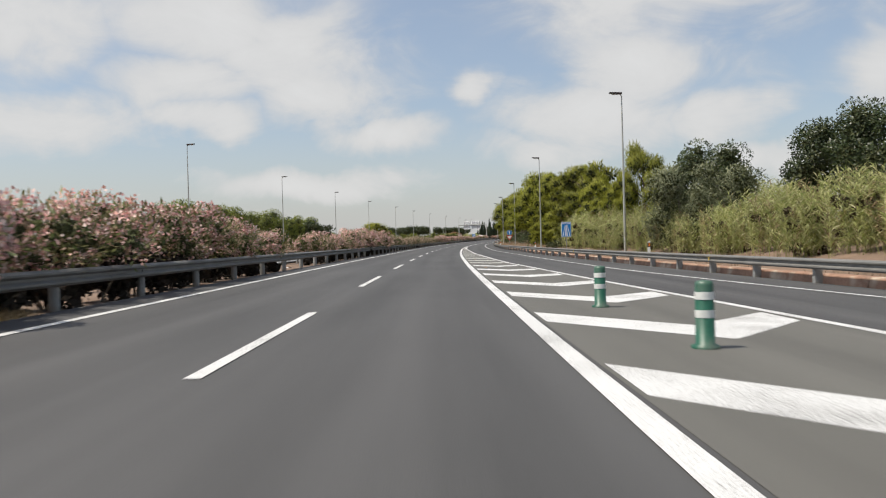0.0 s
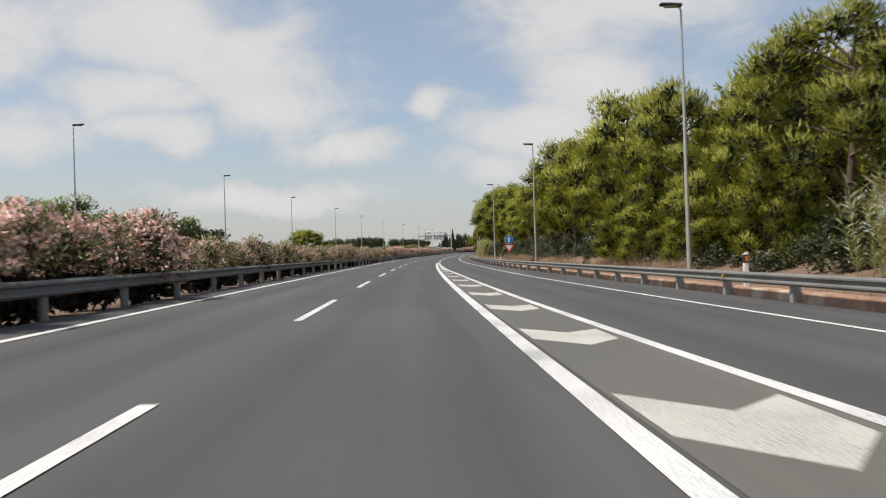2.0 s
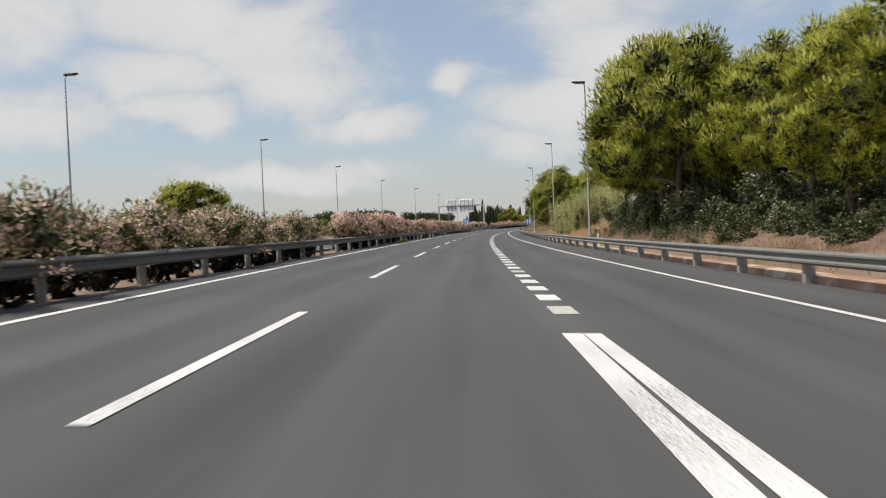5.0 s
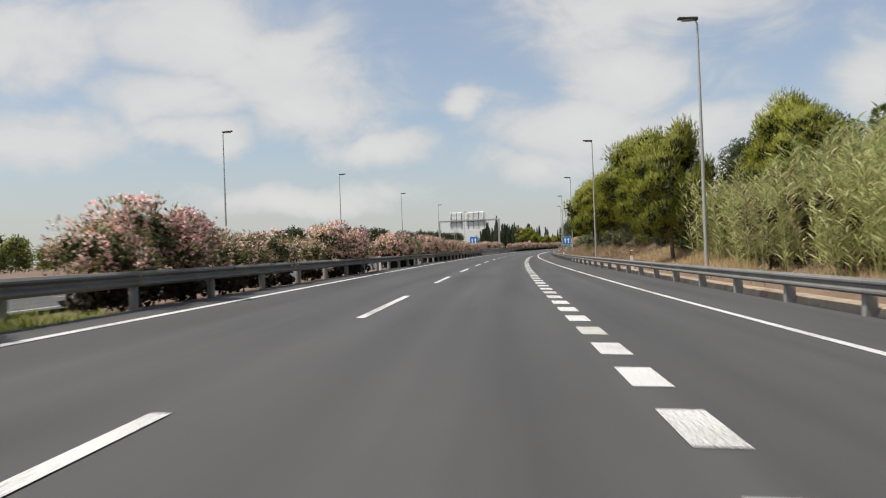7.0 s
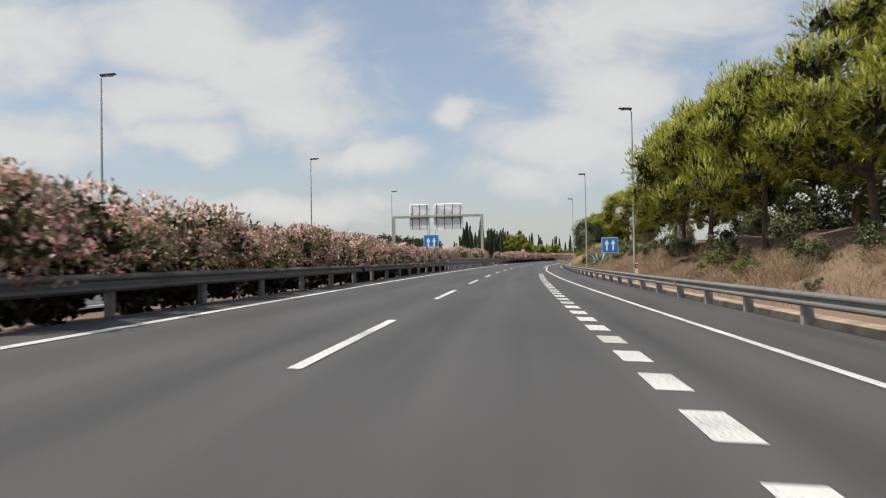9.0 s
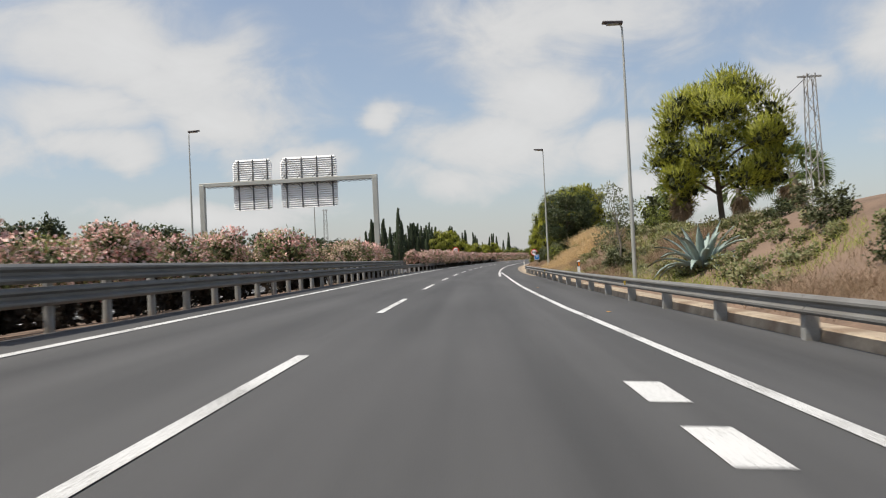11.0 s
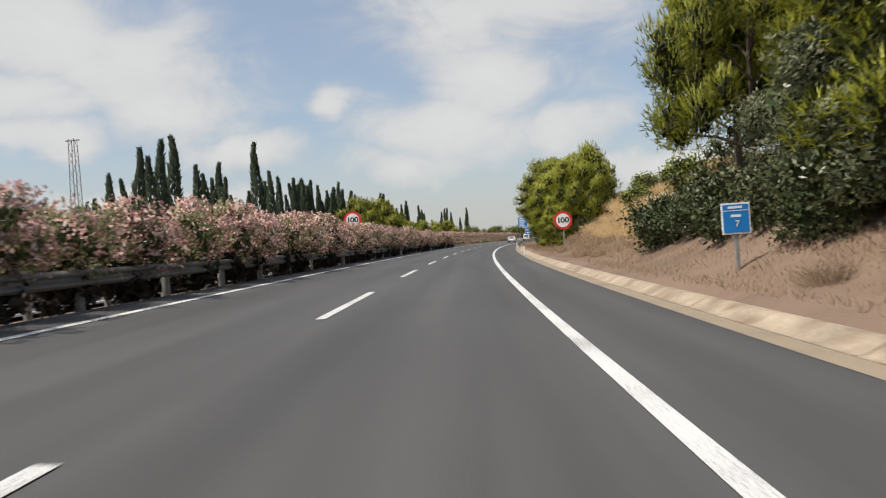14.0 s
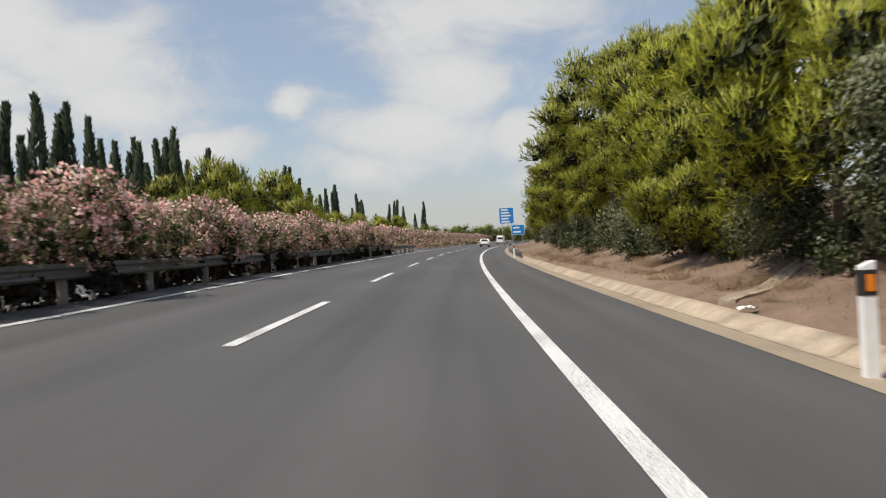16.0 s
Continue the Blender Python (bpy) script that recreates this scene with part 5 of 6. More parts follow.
deep += [(120 + 3.0 * k, edge(120 + 3.0 * k) + 4.3 + 0.8 * math.sin(k * 2.4), 0.85 + 0.22 * math.sin(k * 1.7)) for k in range(33)]
deep += [(108 + 2.9 * k, edge(108 + 2.9 * k) + 5.3 + 0.6 * math.sin(k * 1.9), 1.15 + 0.25 * math.sin(k * 2.9)) for k in range(38)]
spots += [(291 + 3.1 * k, 17.4 + 1.4 * math.sin(k * 2.2), 1.7 + 0.3 * math.sin(k * 1.3)) for k in range(19)]
deep += [(426.5, 8.6, 1.3), (429, 8.2, 1.35), (431.5, 8.4, 1.35), (433.5, 9.0, 1.2), (435.5, 8.2, 1.0), (421.5, 9.2, 0.9)]
# these two only darken the shaded hollow under the pine
deep += [(461.5, 7.4, 1.7), (463.3, 8.3, 1.6)]
deep += [(492, 9.5, 1.3), (495, 8.4, 1.0), (497.5, 10, 1.5), (499, 7.6, 0.8), (489, 10.8, 1.4), (494, 11.8, 1.6), (501, 7.2, 0.9), (505.5, 7.4, 1.0)]
deep += [(90 + 2.4 * k, edge(95) + 4.6 + 0.8 * math.sin(k * 1.7), 1.1 + 0.25 * math.sin(k * 2.3)) for k in range(9)]
deep += [(87, 13.2, 1.2), (89.5, 14.6, 1.5), (86, 15.5, 1.5), (91, 12.6, 1.0)]
planted([shrub], spots[::2], rng, 0.1)
planted([more], spots[1::2] + deep, rng, 0.35)
planted([leafy], [(464.8, 8.8, 1.0), (467, 10.0, 0.9), (423.5, 7.4, 0.9), (423, 13.2, 0.55), (427.5, 13.6, 0.6), (417, 12.8, 0.5), (411, 13.4, 0.55), (433, 14, 0.7), (424.4, 17.6, 1.15), (421.5, 18.6, 0.9), (475, 9.4, 0.7), (481, 11, 0.7), (320, 9.6, 0.6), (312, 9.0, 0.5), (401, 12.6, 0.45), (395, 11.6, 0.45)], rng, 0.1)


def creepers(label, s0, s1, u0, u1, count, seed, low=0.28, high=0.6):
    """Tangled green creepers that lie over the bank in soft humps; too many to count."""
    r = np.random.default_rng(seed)
    lobes = []
    while len(lobes) < count:
        s, u = s0 + (s1 - s0) * r.random(), u0 + (u1 - u0) * r.random()
        if noise.noise((s * 0.16, u * 0.3, seed)) > -0.12:
            lobes.append((*road(s, edge(s) + u, ground_height(s, edge(s) + u) + 0.08), low + (high - low) * r.random() ** 1.6))
    lobes = np.array(lobes)
    ob = thing("creepers", label, "creepers", kind="stuff")
    part("leaves", leaf_mesh("leaves", [crown(r, lobes, 190, 0.115, 0.065, 0.45, 1, 0.12, 0.6)], CREEPER), CREEPER, ob)
    part("inner_leaf_shade", cores(r, lobes, 0.8), BUSH_SHADE, ob, "inner leaves coloured dark for shade")


creepers("dense green creepers along the top of the bank", 392, 436, 4.6, 9.5, 250, 28)
creepers("green creepers hanging down the bank", 380, 402, 2.4, 9.0, 190, 29, 0.18, 0.38)
creepers("green creepers around the agave", 360, 380, 2.6, 6.5, 70, 30, 0.25, 0.5)
sapling = broad_tree(25, "young_tree", "thin open young tree with small grey-green leaves", OLIVE_LEAF, 4.9, 0.85, 1.6, 16, (0.15, 0.065), 95, BARK_GREY, radius=0.45, solid=False)
planted([sapling], [(383.3, 7.35, 1.0)], rng, 0.1)
planted([more], [(384.2, 7.9, 0.95, 0.5), (383.4, 7.3, 0.7, 0.5)], rng, 0.2)
planted([leafy], [(428, 19.2, 2.0)], rng, 0.1)
planted([more], [(446, 9.6, 1.1), (448.5, 10.6, 1.25), (445.5, 11.3, 1.1), (451, 9.8, 1.25), (447, 12.8, 1.3)], rng, 0.2)

# cane thickets
canes = [reeds(61, 4.3), reeds(62, 4.6), reeds(63, 4.0)]
spots = [(9 + 2.7 * k, 15.0 + 0.8 * math.sin(k * 2.2), 0.78 + 0.08 * math.sin(k)) for k in range(12)] + [(12 + 3.0 * k, 17.4 + math.sin(k * 1.3), 0.9) for k in range(15)] + [(39 + 2.4 * k, 14.3 + 0.5 * math.sin(k * 2), 0.72) for k in range(7)]
spots += [(54 + 2.5 * k, 13.9 + 0.5 * math.sin(k * 1.9) - 0.02 * k, 0.70 + 0.02 * k + 0.08 * math.sin(k * 3)) for k in range(13)] + [(54 + 3.0 * k, 16.2 + math.sin(k), 0.85 + 0.02 * k) for k in range(11)]
spots += [(238.5 + 2.1 * k, 11.0 + 0.7 * math.sin(k * 2.7), 1.0 + 0.08 * math.sin(k * 1.7)) for k in range(10)] + [(238 + 2.1 * k, 12.9, 1.12) for k in range(10)] + [(246 + 2.6 * k, 15.0, 1.15) for k in range(6)]
spots += [(439 + 2.9 * k, -24.2 - 1.3 * abs(math.sin(k * 1.9)), 1.02 + 0.14 * math.sin(k * 2.3)) for k in range(15)]
planted(canes, spots, rng, 0.1)


# dry grass, too much to count
def grass(label, mats, s0, s1, u0, u1, count, tall, seed, where=None):
    r = np.random.default_rng(seed)
    s, u = s0 + (s1 - s0) * r.random(count), u0 + (u1 - u0) * r.random(count)
    keep = [where is None or noise.noise((a * 0.12, b * 0.25, seed)) > where for a, b in zip(s, u)]
    at = np.array([[*road(a, edge(a) + b, ground_height(a, edge(a) + b) - 0.03)] for a, b, k in zip(s, u, keep) if k])
    n = len(at)
    way = r.normal(size=(n, 3)) * np.array([0.5, 0.5, 0.15]) + np.array([0, 0, 1.0])
    ob = thing("dry_grass", label, "grass", kind="stuff")
    patch = np.array([0.95 + 0.9 * noise.noise((p[0] * 0.35, p[1] * 0.35, seed)) for p in at])
    up = np.tile([-0.2, 0.0, 1.0], (n, 1))
    part("blades", leaf_mesh("blades", [(*straws(r, at, way, tall * patch * (0.5 + 0.9 * r.random(n)), 0.011 + 0.012 * r.random(n)), up)], mats, 0.5), mats, ob)


grass("tall golden dry grass covering the slope", DRY, 400.5, 420, 1.6, 6.6, 34000, 0.5, 3, -0.6)
grass("brown weeds over the dusty slope", BRUSH, 426, 450, 3.0, 8.5, 22000, 0.30, 15, -0.4)
grass("brown weeds on the slope before the direction sign", BRUSH, 268, 362, 1.0, 6.5, 40000, 0.36, 16, -0.3)
grass("dry straw on the lower slope and the crest", DRY, 398, 412, 1.2, 10.5, 12000, 0.38, 12, 0.02)
grass("golden dry grass on the slope beside the speed sign", DRY, 464, 489, 3.4, 10.5, 36000, 0.5, 4, -0.25)
grass("brown weeds on the slope beside the speed sign", BRUSH, 462, 504, 2.2, 8.5, 30000, 0.34, 13, -0.2)
grass("patch of dry golden grass beside the cane", DRY, 222, 276, 2.0, 9.0, 44000, 0.42, 5, -0.8)
grass("dull brown litter on the slope under the pines", BRUSH, 96, 236, 1.4, 7.5, 36000, 0.16, 22, -0.5)
grass("brown litter and weeds under the pines", BRUSH, 441, 468, 1.0, 6.5, 16000, 0.16, 21, -0.5)
grass("brown dry weeds at the foot of the bank", BRUSH, 440, 640, 0.9, 5.0, 30000, 0.14, 6, -0.2)
grass("brown dry weeds behind the crash barrier", BRUSH, 20, 410, 0.8, 4.0, 40000, 0.32, 7, -0.05)
grass("low green weeds under the agave", GREEN_LEAF, 362, 408, 1.6, 6.0, 20000, 0.30, 8, -0.05)
grass("low green creepers on top of the bank", GREEN_LEAF, 388, 430, 5.2, 12, 42000, 0.30, 9, -0.25)
grass("green weeds on the slope below the pines", OLIVE_LEAF, 268, 350, 1.5, 6, 22000, 0.3, 10, -0.05)
grass("tall brown grass tufts below the pines", BRUSH, 96, 220, 1.6, 3.4, 16000, 0.75, 14, 0.15)
grass("brown weeds over the bank around the palms", BRUSH, 376, 428, 1.0, 12, 24000, 0.26, 17, -0.3)
grass("grey-green creepers over the bank around the palms", OLIVE_LEAF, 376, 426, 2.5, 12, 60000, 0.28, 20, -0.2)
grass("dry grass patch beneath the median barrier", DRY, 3, 13, -18.6, -17.7, 2500, 0.2, 18, -0.6)
grass("green weeds beneath the median barrier", GREEN_LEAF, 226, 233, -14.1, -13.5, 1600, 0.3, 19)


def weeds(label, mats, s0, s1, u0, u1, clumps, low, high, seed, tall=0.85, half=0.72, count=600):
    """Dry stems that fan out of clumps, with finer twigs at their ends; too many to count."""
    r = np.random.default_rng(seed)
    sets = []
    for k in range(clumps):
        s = s0 + (s1 - s0) * (k + r.random()) / clumps
        d = edge(s) + u0 + (u1 - u0) * r.random()
        size = low + (high - low) * r.random() ** 1.5
        base = np.array(road(s, d, ground_height(s, d) - 0.06))
        foot = r.normal(size=(count, 3)) * np.array([half * 0.38, half * 0.38, 0])
        way = foot * (1.1 / half) + r.normal(size=(count, 3)) * np.array([0.28, 0.28, 0.1]) + np.array([0, 0, 1.0])
        long = tall * (0.45 + 0.6 * r.random(count))
        v, f = straws(r, foot, way, long, 0.009 + 0.009 * r.random(count))
        sets.append((v * size + base, f, foot + np.array([0, 0, 0.7])))
        tips = foot + unit(way) * (long * (0.35 + 0.5 * r.random(count)))[:, None]
        bent = unit(way) + r.normal(size=tips.shape) * 0.55
        v, f = straws(r, tips, bent, tall * (0.14 + 0.2 * r.random(count)), 0.011 + 0.009 * r.random(count))
        sets.append((v * size + base, f, tips * [1, 1, 0] + np.array([0, 0, 0.7])))
    ob = thing("dry_weeds", label, "weeds", kind="stuff")
    part("stem_tangle", leaf_mesh("stem_tangle", sets, mats, 0.5), mats, ob)


weeds("tall clumps of golden dry grass below the dark tree", DRY, 401, 418.5, 2.2, 6.0, 74, 0.7, 1.35, 1)
weeds("clumps of golden dry grass beside the speed sign", DRY, 466, 494, 3.4, 8.5, 62, 0.7, 1.2, 2)
weeds("clumps of golden dry grass before the cane", DRY, 221, 237, 2.4, 7.0, 36, 0.7, 1.1, 3)
weeds("brown withered weeds at the foot of the slope", BRUSH, 462, 502, 1.8, 5.0, 80, 0.35, 0.95, 4)
weeds("brown withered weeds beside the slope drain", BRUSH, 426, 447, 2.2, 7.5, 46, 0.25, 0.75, 5)
weeds("brown withered weeds under the round pines", BRUSH, 284, 360, 1.6, 5.5, 85, 0.5, 1.3, 6)
weeds("brown withered weeds below the palms", BRUSH, 376, 410, 1.2, 6.0, 44, 0.5, 1.1, 7)
weeds("low brown weeds along the kerb", BRUSH, 502, 548, 1.0, 3.0, 44, 0.25, 0.6, 8)
weeds("brown weeds at the edge of the pine wood", BRUSH, 98, 190, 1.8, 4.0, 50, 0.4, 1.1, 9)


def agave():
    rng = np.random.default_rng(9)
    plant = thing("agave", "large blue-grey agave with broad pointed leaves", "agave", at=on_ground(370.2, 8.0, 0.05))
    for k in range(30):
        a = k * 2.39996
        steep = 0.25 + 0.95 * k / 30
        L = 1.9 - 0.2 * rng.random()
        verts, faces = [], []
        for i in range(7):
            t = i / 6
            bend = steep - 0.55 * t * t * (1.3 - steep)
            r = 0.12 + L * t * math.cos(bend)
            z = 0.1 + L * t * math.sin(bend) - 0.15 * t ** 3 * (1.2 - steep)
            w = 0.16 * (0.55 + 1.6 * t * (1 - t)) * (1 - t ** 4) + 0.002
            th = 0.045 * (1 - t) + 0.004
            for off, dz in ((-w, 0.05), (0, -th), (w, 0.05), (0, th * 0.2)):
                verts.append((r * math.cos(a) - off * math.sin(a), r * math.sin(a) + off * math.cos(a), z + dz))
        for i in range(6):
            for j in range(4):
                faces.append((i * 4 + j, i * 4 + (j + 1) % 4, i * 4 + 4 + (j + 1) % 4, i * 4 + 4 + j))
        part("leaf", mesh_of("leaf", verts, faces, AGAVE, True), AGAVE, plant)


agave()


def palm(seed, height):
    rng = np.random.default_rng(seed)
    tree = thing("palm_tree", "fan palm with green fans over a skirt of dead brown ones", "palm tree", "palms")
    part("trunk", rod([(0, 0, -0.3), (0.05, 0, height * 0.5), (0, 0, height)], [0.3, 0.24, 0.22], 10), BARK_GREY, tree)
    skirt = []
    for k in range(48 + 80):
        dead = k >= 48
        a = rng.random() * 6.283
        tilt = 1.35 - 2.0 * rng.random() if not dead else -1.42 + 0.35 * rng.random()
        out = np.array([math.cos(a) * math.cos(tilt), math.sin(a) * math.cos(tilt), math.sin(tilt)])
        stalk = 1.0 + 0.3 * rng.random() if not dead else 0.45
        hub = np.array([0, 0, height - (0.0 if not dead else 0.15 + 1.5 * rng.random())]) + out * stalk + (out * [0.35, 0.35, 0] if dead else 0)
        side = np.cross(out, [0, 0, 1.0])
        side /= np.linalg.norm(side) + 1e-6
        roll = rng.normal() * 0.8
        side = side * math.cos(roll) + np.cross(out, side) * math.sin(roll)
        n = 17
        an = np.linspace(-1.2, 1.2, n)
        way = np.cos(an)[:, None] * out + np.sin(an)[:, None] * side + np.array([0, 0, -0.1])
        sets = [blades(rng, np.repeat(hub[None], n, 0), way, np.full(n, 0.95 if not dead else 0.8), np.full(n, 0.085), 0.16),
                blades(rng, np.array([[0, 0, hub[2] - out[2] * stalk]]), out[None], np.array([stalk * 1.1]), np.array([0.05]))]
        if dead:
            skirt += sets
        else:
            part("fan", leaf_mesh("fan", sets, PALM), PALM, tree)
    tagged(part("dead_skirt", leaf_mesh("dead_skirt", skirt, PALM_DEAD), PALM_DEAD, tree, "brown dead fans"), kind="stuff")
    return tree


planted([palm(31, 3.5), palm(32, 3.2)], [(416, 18.6, 1.25), (412.5, 22.8, 1.12), (398, 22.2, 0.95), (317, 15.2, 0.5), (324, 14.8, 0.45)], rng, 0.1)
planted([palm(33, 11.0)], [(284, 30, 0.76, 0.62), (289, 33, 0.80, 0.62)], rng, 0.1)

# ---- beyond the opposite carriageway ----
cyps = [cypress(71, 11, 1.15), cypress(72, 11, 0.95), cypress(73, 11, 1.3), cypress(74, 11, 0.9), cypress(75, 11, 1.05)]
tops = [(484.7, 7.8), (489.1, 10.2), (491, 9.8), (493.1, 11.35), (496.3, 12.1), (498.7, 9.3), (500.9, 11.1), (502, 10.7), (507.6, 9.5), (517.1, 13.2), (520.1, 10.7), (527.1, 9.5), (528.7, 10.2), (533.9, 10.6), (537.8, 10.9), (540.3, 11.4), (545.7, 11.0), (550.3, 12.4), (554.9, 11.2),
        (557.7, 11.8), (570.2, 12.6), (574.4, 11.9), (592.2, 12.3), (595.7, 12.8), (599.7, 10.8), (612.8, 11.1), (621.3, 12.1)]
spots = [(s, -25, (z - ground_height(s, -25)) / 11) for s, z in tops]
spots += [(486 + 2.3 * k + 1.0 * math.sin(k * 3.1), -26.8 + 1.2 * math.sin(k * 1.9), (0.62 if k < 8 else 0.84 if k < 18 else 0.94) + 0.14 * math.sin(k * 2.7)) for k in range(62)]
spots += [(530 + 2.5 * k + 0.8 * math.sin(k * 2.1), -24.2 + 0.8 * math.sin(k * 1.3), 0.92 + 0.12 * math.sin(k * 1.9)) for k in range(15)]
spots += [(626 + 6 * k, -26 + 2 * math.sin(k), 1.05 + 0.1 * math.sin(k * 2.2)) for k in range(18)]
planted(cyps, spots, rng, 0.1)
bright = pine(81, 5.4, 1.9, 0.9, 130, (0.34, 0.050), 24, 0.85, "young_pine_tree", "bushy bright green young pine in front of the cypresses", "young pines")
planted([bright], [(550.7, -22.6, 1.4), (561, -22.6, 1.35), (566, -23, 1.2), (582, -22.8, 1.45), (590, -23, 1.2), (598, -23, 1.0), (612, -23, 0.95), (628, -23, 1), (648, -23, 1), (670, -23, 1.1)], rng, 0.1)
umbrella = broad_tree(82, "umbrella_pine_tree", "distant dark umbrella pine with a rounded crown", DARK_LEAF, 8.5, 3.4, 4.2, 22, (0.6, 0.30), 60, BARK, "distant pines", 1.3)
spots = [(104, -37, 0.8), (112, -39, 0.85), (122, -36, 0.9), (131, -38, 0.95), (140, -37, 0.9), (152, -38, 1.0), (160, -36, 1.0), (167, -33, 0.85), (171, -35, 0.95), (176, -32, 0.8), (338, -62, 0.8), (355, -58, 0.8), (372, -56, 0.85),
         (395, -58, 1.1), (408, -62, 1.2), (420, -56, 1.25), (428, -60, 1.2), (436, -58, 1.3), (452, -56, 1.35), (460, -60, 1.25), (468, -56, 1.35), (486, -52, 1.25), (497, -48, 1.25), (512, -50, 1.2), (530, -50, 1.3), (545, -56, 1.3), (560, -54, 1.3), (580, -58, 1.3), (600, -48, 1.1), (640, -50, 1.1), (690, -44, 1.1), (730, -38, 1.0), (770, -34, 1.0), (800, -30, 1.0), (830, -26, 1.0), (850, -18, 0.9), (860, -10, 0.8)]
planted([umbrella], spots, rng, 0.1)
green_far = broad_tree(83, "distant_tree", "distant leafy green tree beyond the opposite carriageway", GREEN_LEAF, 6.5, 2.8, 1.0, 20, (0.5, 0.25), 65, BARK_GREY, "distant trees", 1.2)
spots = [(180 + 8.5 * k, -42 - 7 * math.sin(k * 1.3), 0.78 + 0.16 * math.sin(k)) for k in range(38)] + [(505 + 9 * k, -30.5 - 1.5 * math.sin(k * 1.3), 0.75 + 0.15 * math.sin(k * 2)) for k in range(18)] + [(672 + 8 * k, -19 + 1.6 * k, 1.05 + 0.15 * math.sin(k * 2.1)) for k in range(16)] + [(780 + 6 * k, 6 + 4 * k, 1.1) for k in range(4)]
spots += [(60 + 5.2 * k, -66 - 6 * math.sin(k * 1.9), 0.68 + 0.2 * math.sin(k * 1.3) + 0.1 * math.sin(k * 3.7)) for k in range(118)]
planted([green_far], spots, rng, 0.1)
near_far = broad_tree(84, "pine_tree", "rounded green pine beyond the opposite carriageway", GREEN_LEAF, 6.5, 2.3, 0.8, 26, (0.26, 0.075), 300, BARK, "distant trees", 1.0)
planted([near_far], [(97 + 5.8 * k, -35 - 1.5 * math.sin(k * 1.7), (1.02 if k < 9 else 0.95) + 0.12 * math.sin(k * 2.1)) for k in range(14)], rng, 0.1)


# ---- house, lattice masts and wire ----
def house(s, d, w, l, h):
    g = thing("house", "low cream house with a clay tile roof behind trees", "house", at=frame_at(s, d, ground_height(s, d) + 0.4, 0, 0.3))
    part("wall", boxed(-w / 2, w / 2, -l / 2, l / 2, -0.8, h, 0.02), WALL_CREAM, g)
    v = [(-w / 2 - 0.4, -l / 2 - 0.4, h), (w / 2 + 0.4, -l / 2 - 0.4, h), (w / 2 + 0.4, l / 2 + 0.4, h), (-w / 2 - 0.4, l / 2 + 0.4, h), (0, -l / 2 - 0.4, h + 1.5), (0, l / 2 + 0.4, h + 1.5)]
    part("roof", (v, [(0, 1, 4), (2, 3, 5), (1, 2, 5, 4), (3, 0, 4, 5), (0, 3, 2, 1)]), ROOF_TILE, g)
    for x in (-w / 4, w / 4):
        part("window", boxed(x - 0.5, x + 0.5, -l / 2 - 0.02, -l / 2 + 0.1, 0.8, 2.0), GLASS_DARK, g)


house(478, -40, 9, 7, 3.2)


def mast(s, d, height, half):
    m = thing("lattice_mast", "slender grey steel lattice mast", "mast", "lattice masts", at=frame_at(s, d, ground_height(s, d) - 0.1))
    for x in (-1, 1):
        for y in (-1, 1):
            part("leg", rod([(x * half, y * half, 0), (x * half * 0.55, y * half * 0.55, height)], [0.045, 0.035], 5), POST_GREY, m)
    n = int(height / 0.9)
    for k in range(n):
        z0, z1 = height * k / n, height * (k + 1) / n
        a, b = half * (1 - 0.45 * k / n), half * (1 - 0.45 * (k + 1) / n)
        for q in range(4):
            p = [(-1, -1), (1, -1), (1, 1), (-1, 1)]
            (x0, y0), (x1, y1) = p[q], p[(q + 1) % 4]
            if k % 2:
                x0, y0, x1, y1 = x1, y1, x0, y0
            part("brace", rod([(x0 * a, y0 * a, z0), (x1 * b, y1 * b, z1)], [0.02, 0.02], 4, False), POST_GREY, m)
    part("cross_arm", boxed(-0.7, 0.7, -0.04, 0.04, height - 0.2, height - 0.1), POST_GREY, m)
    return m


mast(503.7, -38.1, 13.2, 0.5)
mast(474, 29, 11.0, 0.42)
mast(389, 20, 9.0, 0.42)
a, b = road(474, 29, ground_height(474, 29) + 10.9), road(389, 20, ground_height(389, 20) + 8.9)
wire = thing("overhead_wire", "thin black overhead wire between the lattice masts", "cable")
part("strand", rod([tuple(a.lerp(b, t) - Vector((0, 0, 7.0 * t * (1 - t)))) for t in [k / 16 for k in range(17)]], [0.02] * 17, 5), CABLE, wire)


# ---- drains on the slope, kerb inlet, litter ----
def drain(s0, d0, s1, d1):
    t = thing("slope_drain", "pale concrete drain channel running down the dry slope", "drain", "slope drains")
    n = 8
    for k in range(n):
        rows, faces = [], []
        for f in (k / n, (k + 0.97) / n):
            s, d = s0 + (s1 - s0) * f, d0 + (d1 - d0) * f
            for w, h in ((-0.20, -0.15), (-0.20, 0.05), (-0.14, 0.06), (-0.07, 0.02), (0.07, 0.02), (0.14, 0.06), (0.20, 0.05), (0.20, -0.15)):
                z = ground_height(s, d)
                rows.append(tuple(road(s + w, d - 0.4 * w, z + h)))
        faces = [(i, (i + 1) % 8, 8 + (i + 1) % 8, 8 + i) for i in range(8)] + [tuple(range(8))[::-1], tuple(range(8, 16))]
        part("channel_stone", (rows, faces), CONCRETE, t)


drain(430.9, 4.75, 434.2, 8.0)
drain(505.0, 4.85, 508.4, 7.8)
inlet = thing("kerb_inlet", "dark rusty inlet grate in the kerb", "drain", at=frame_at(428.0, edge(428) + 0.30, surface(428, edge(428)) + 0.012))
part("frame", boxed(-0.14, 0.14, -0.36, 0.36, -0.05, 0.012, 0.006), RUST, inlet)
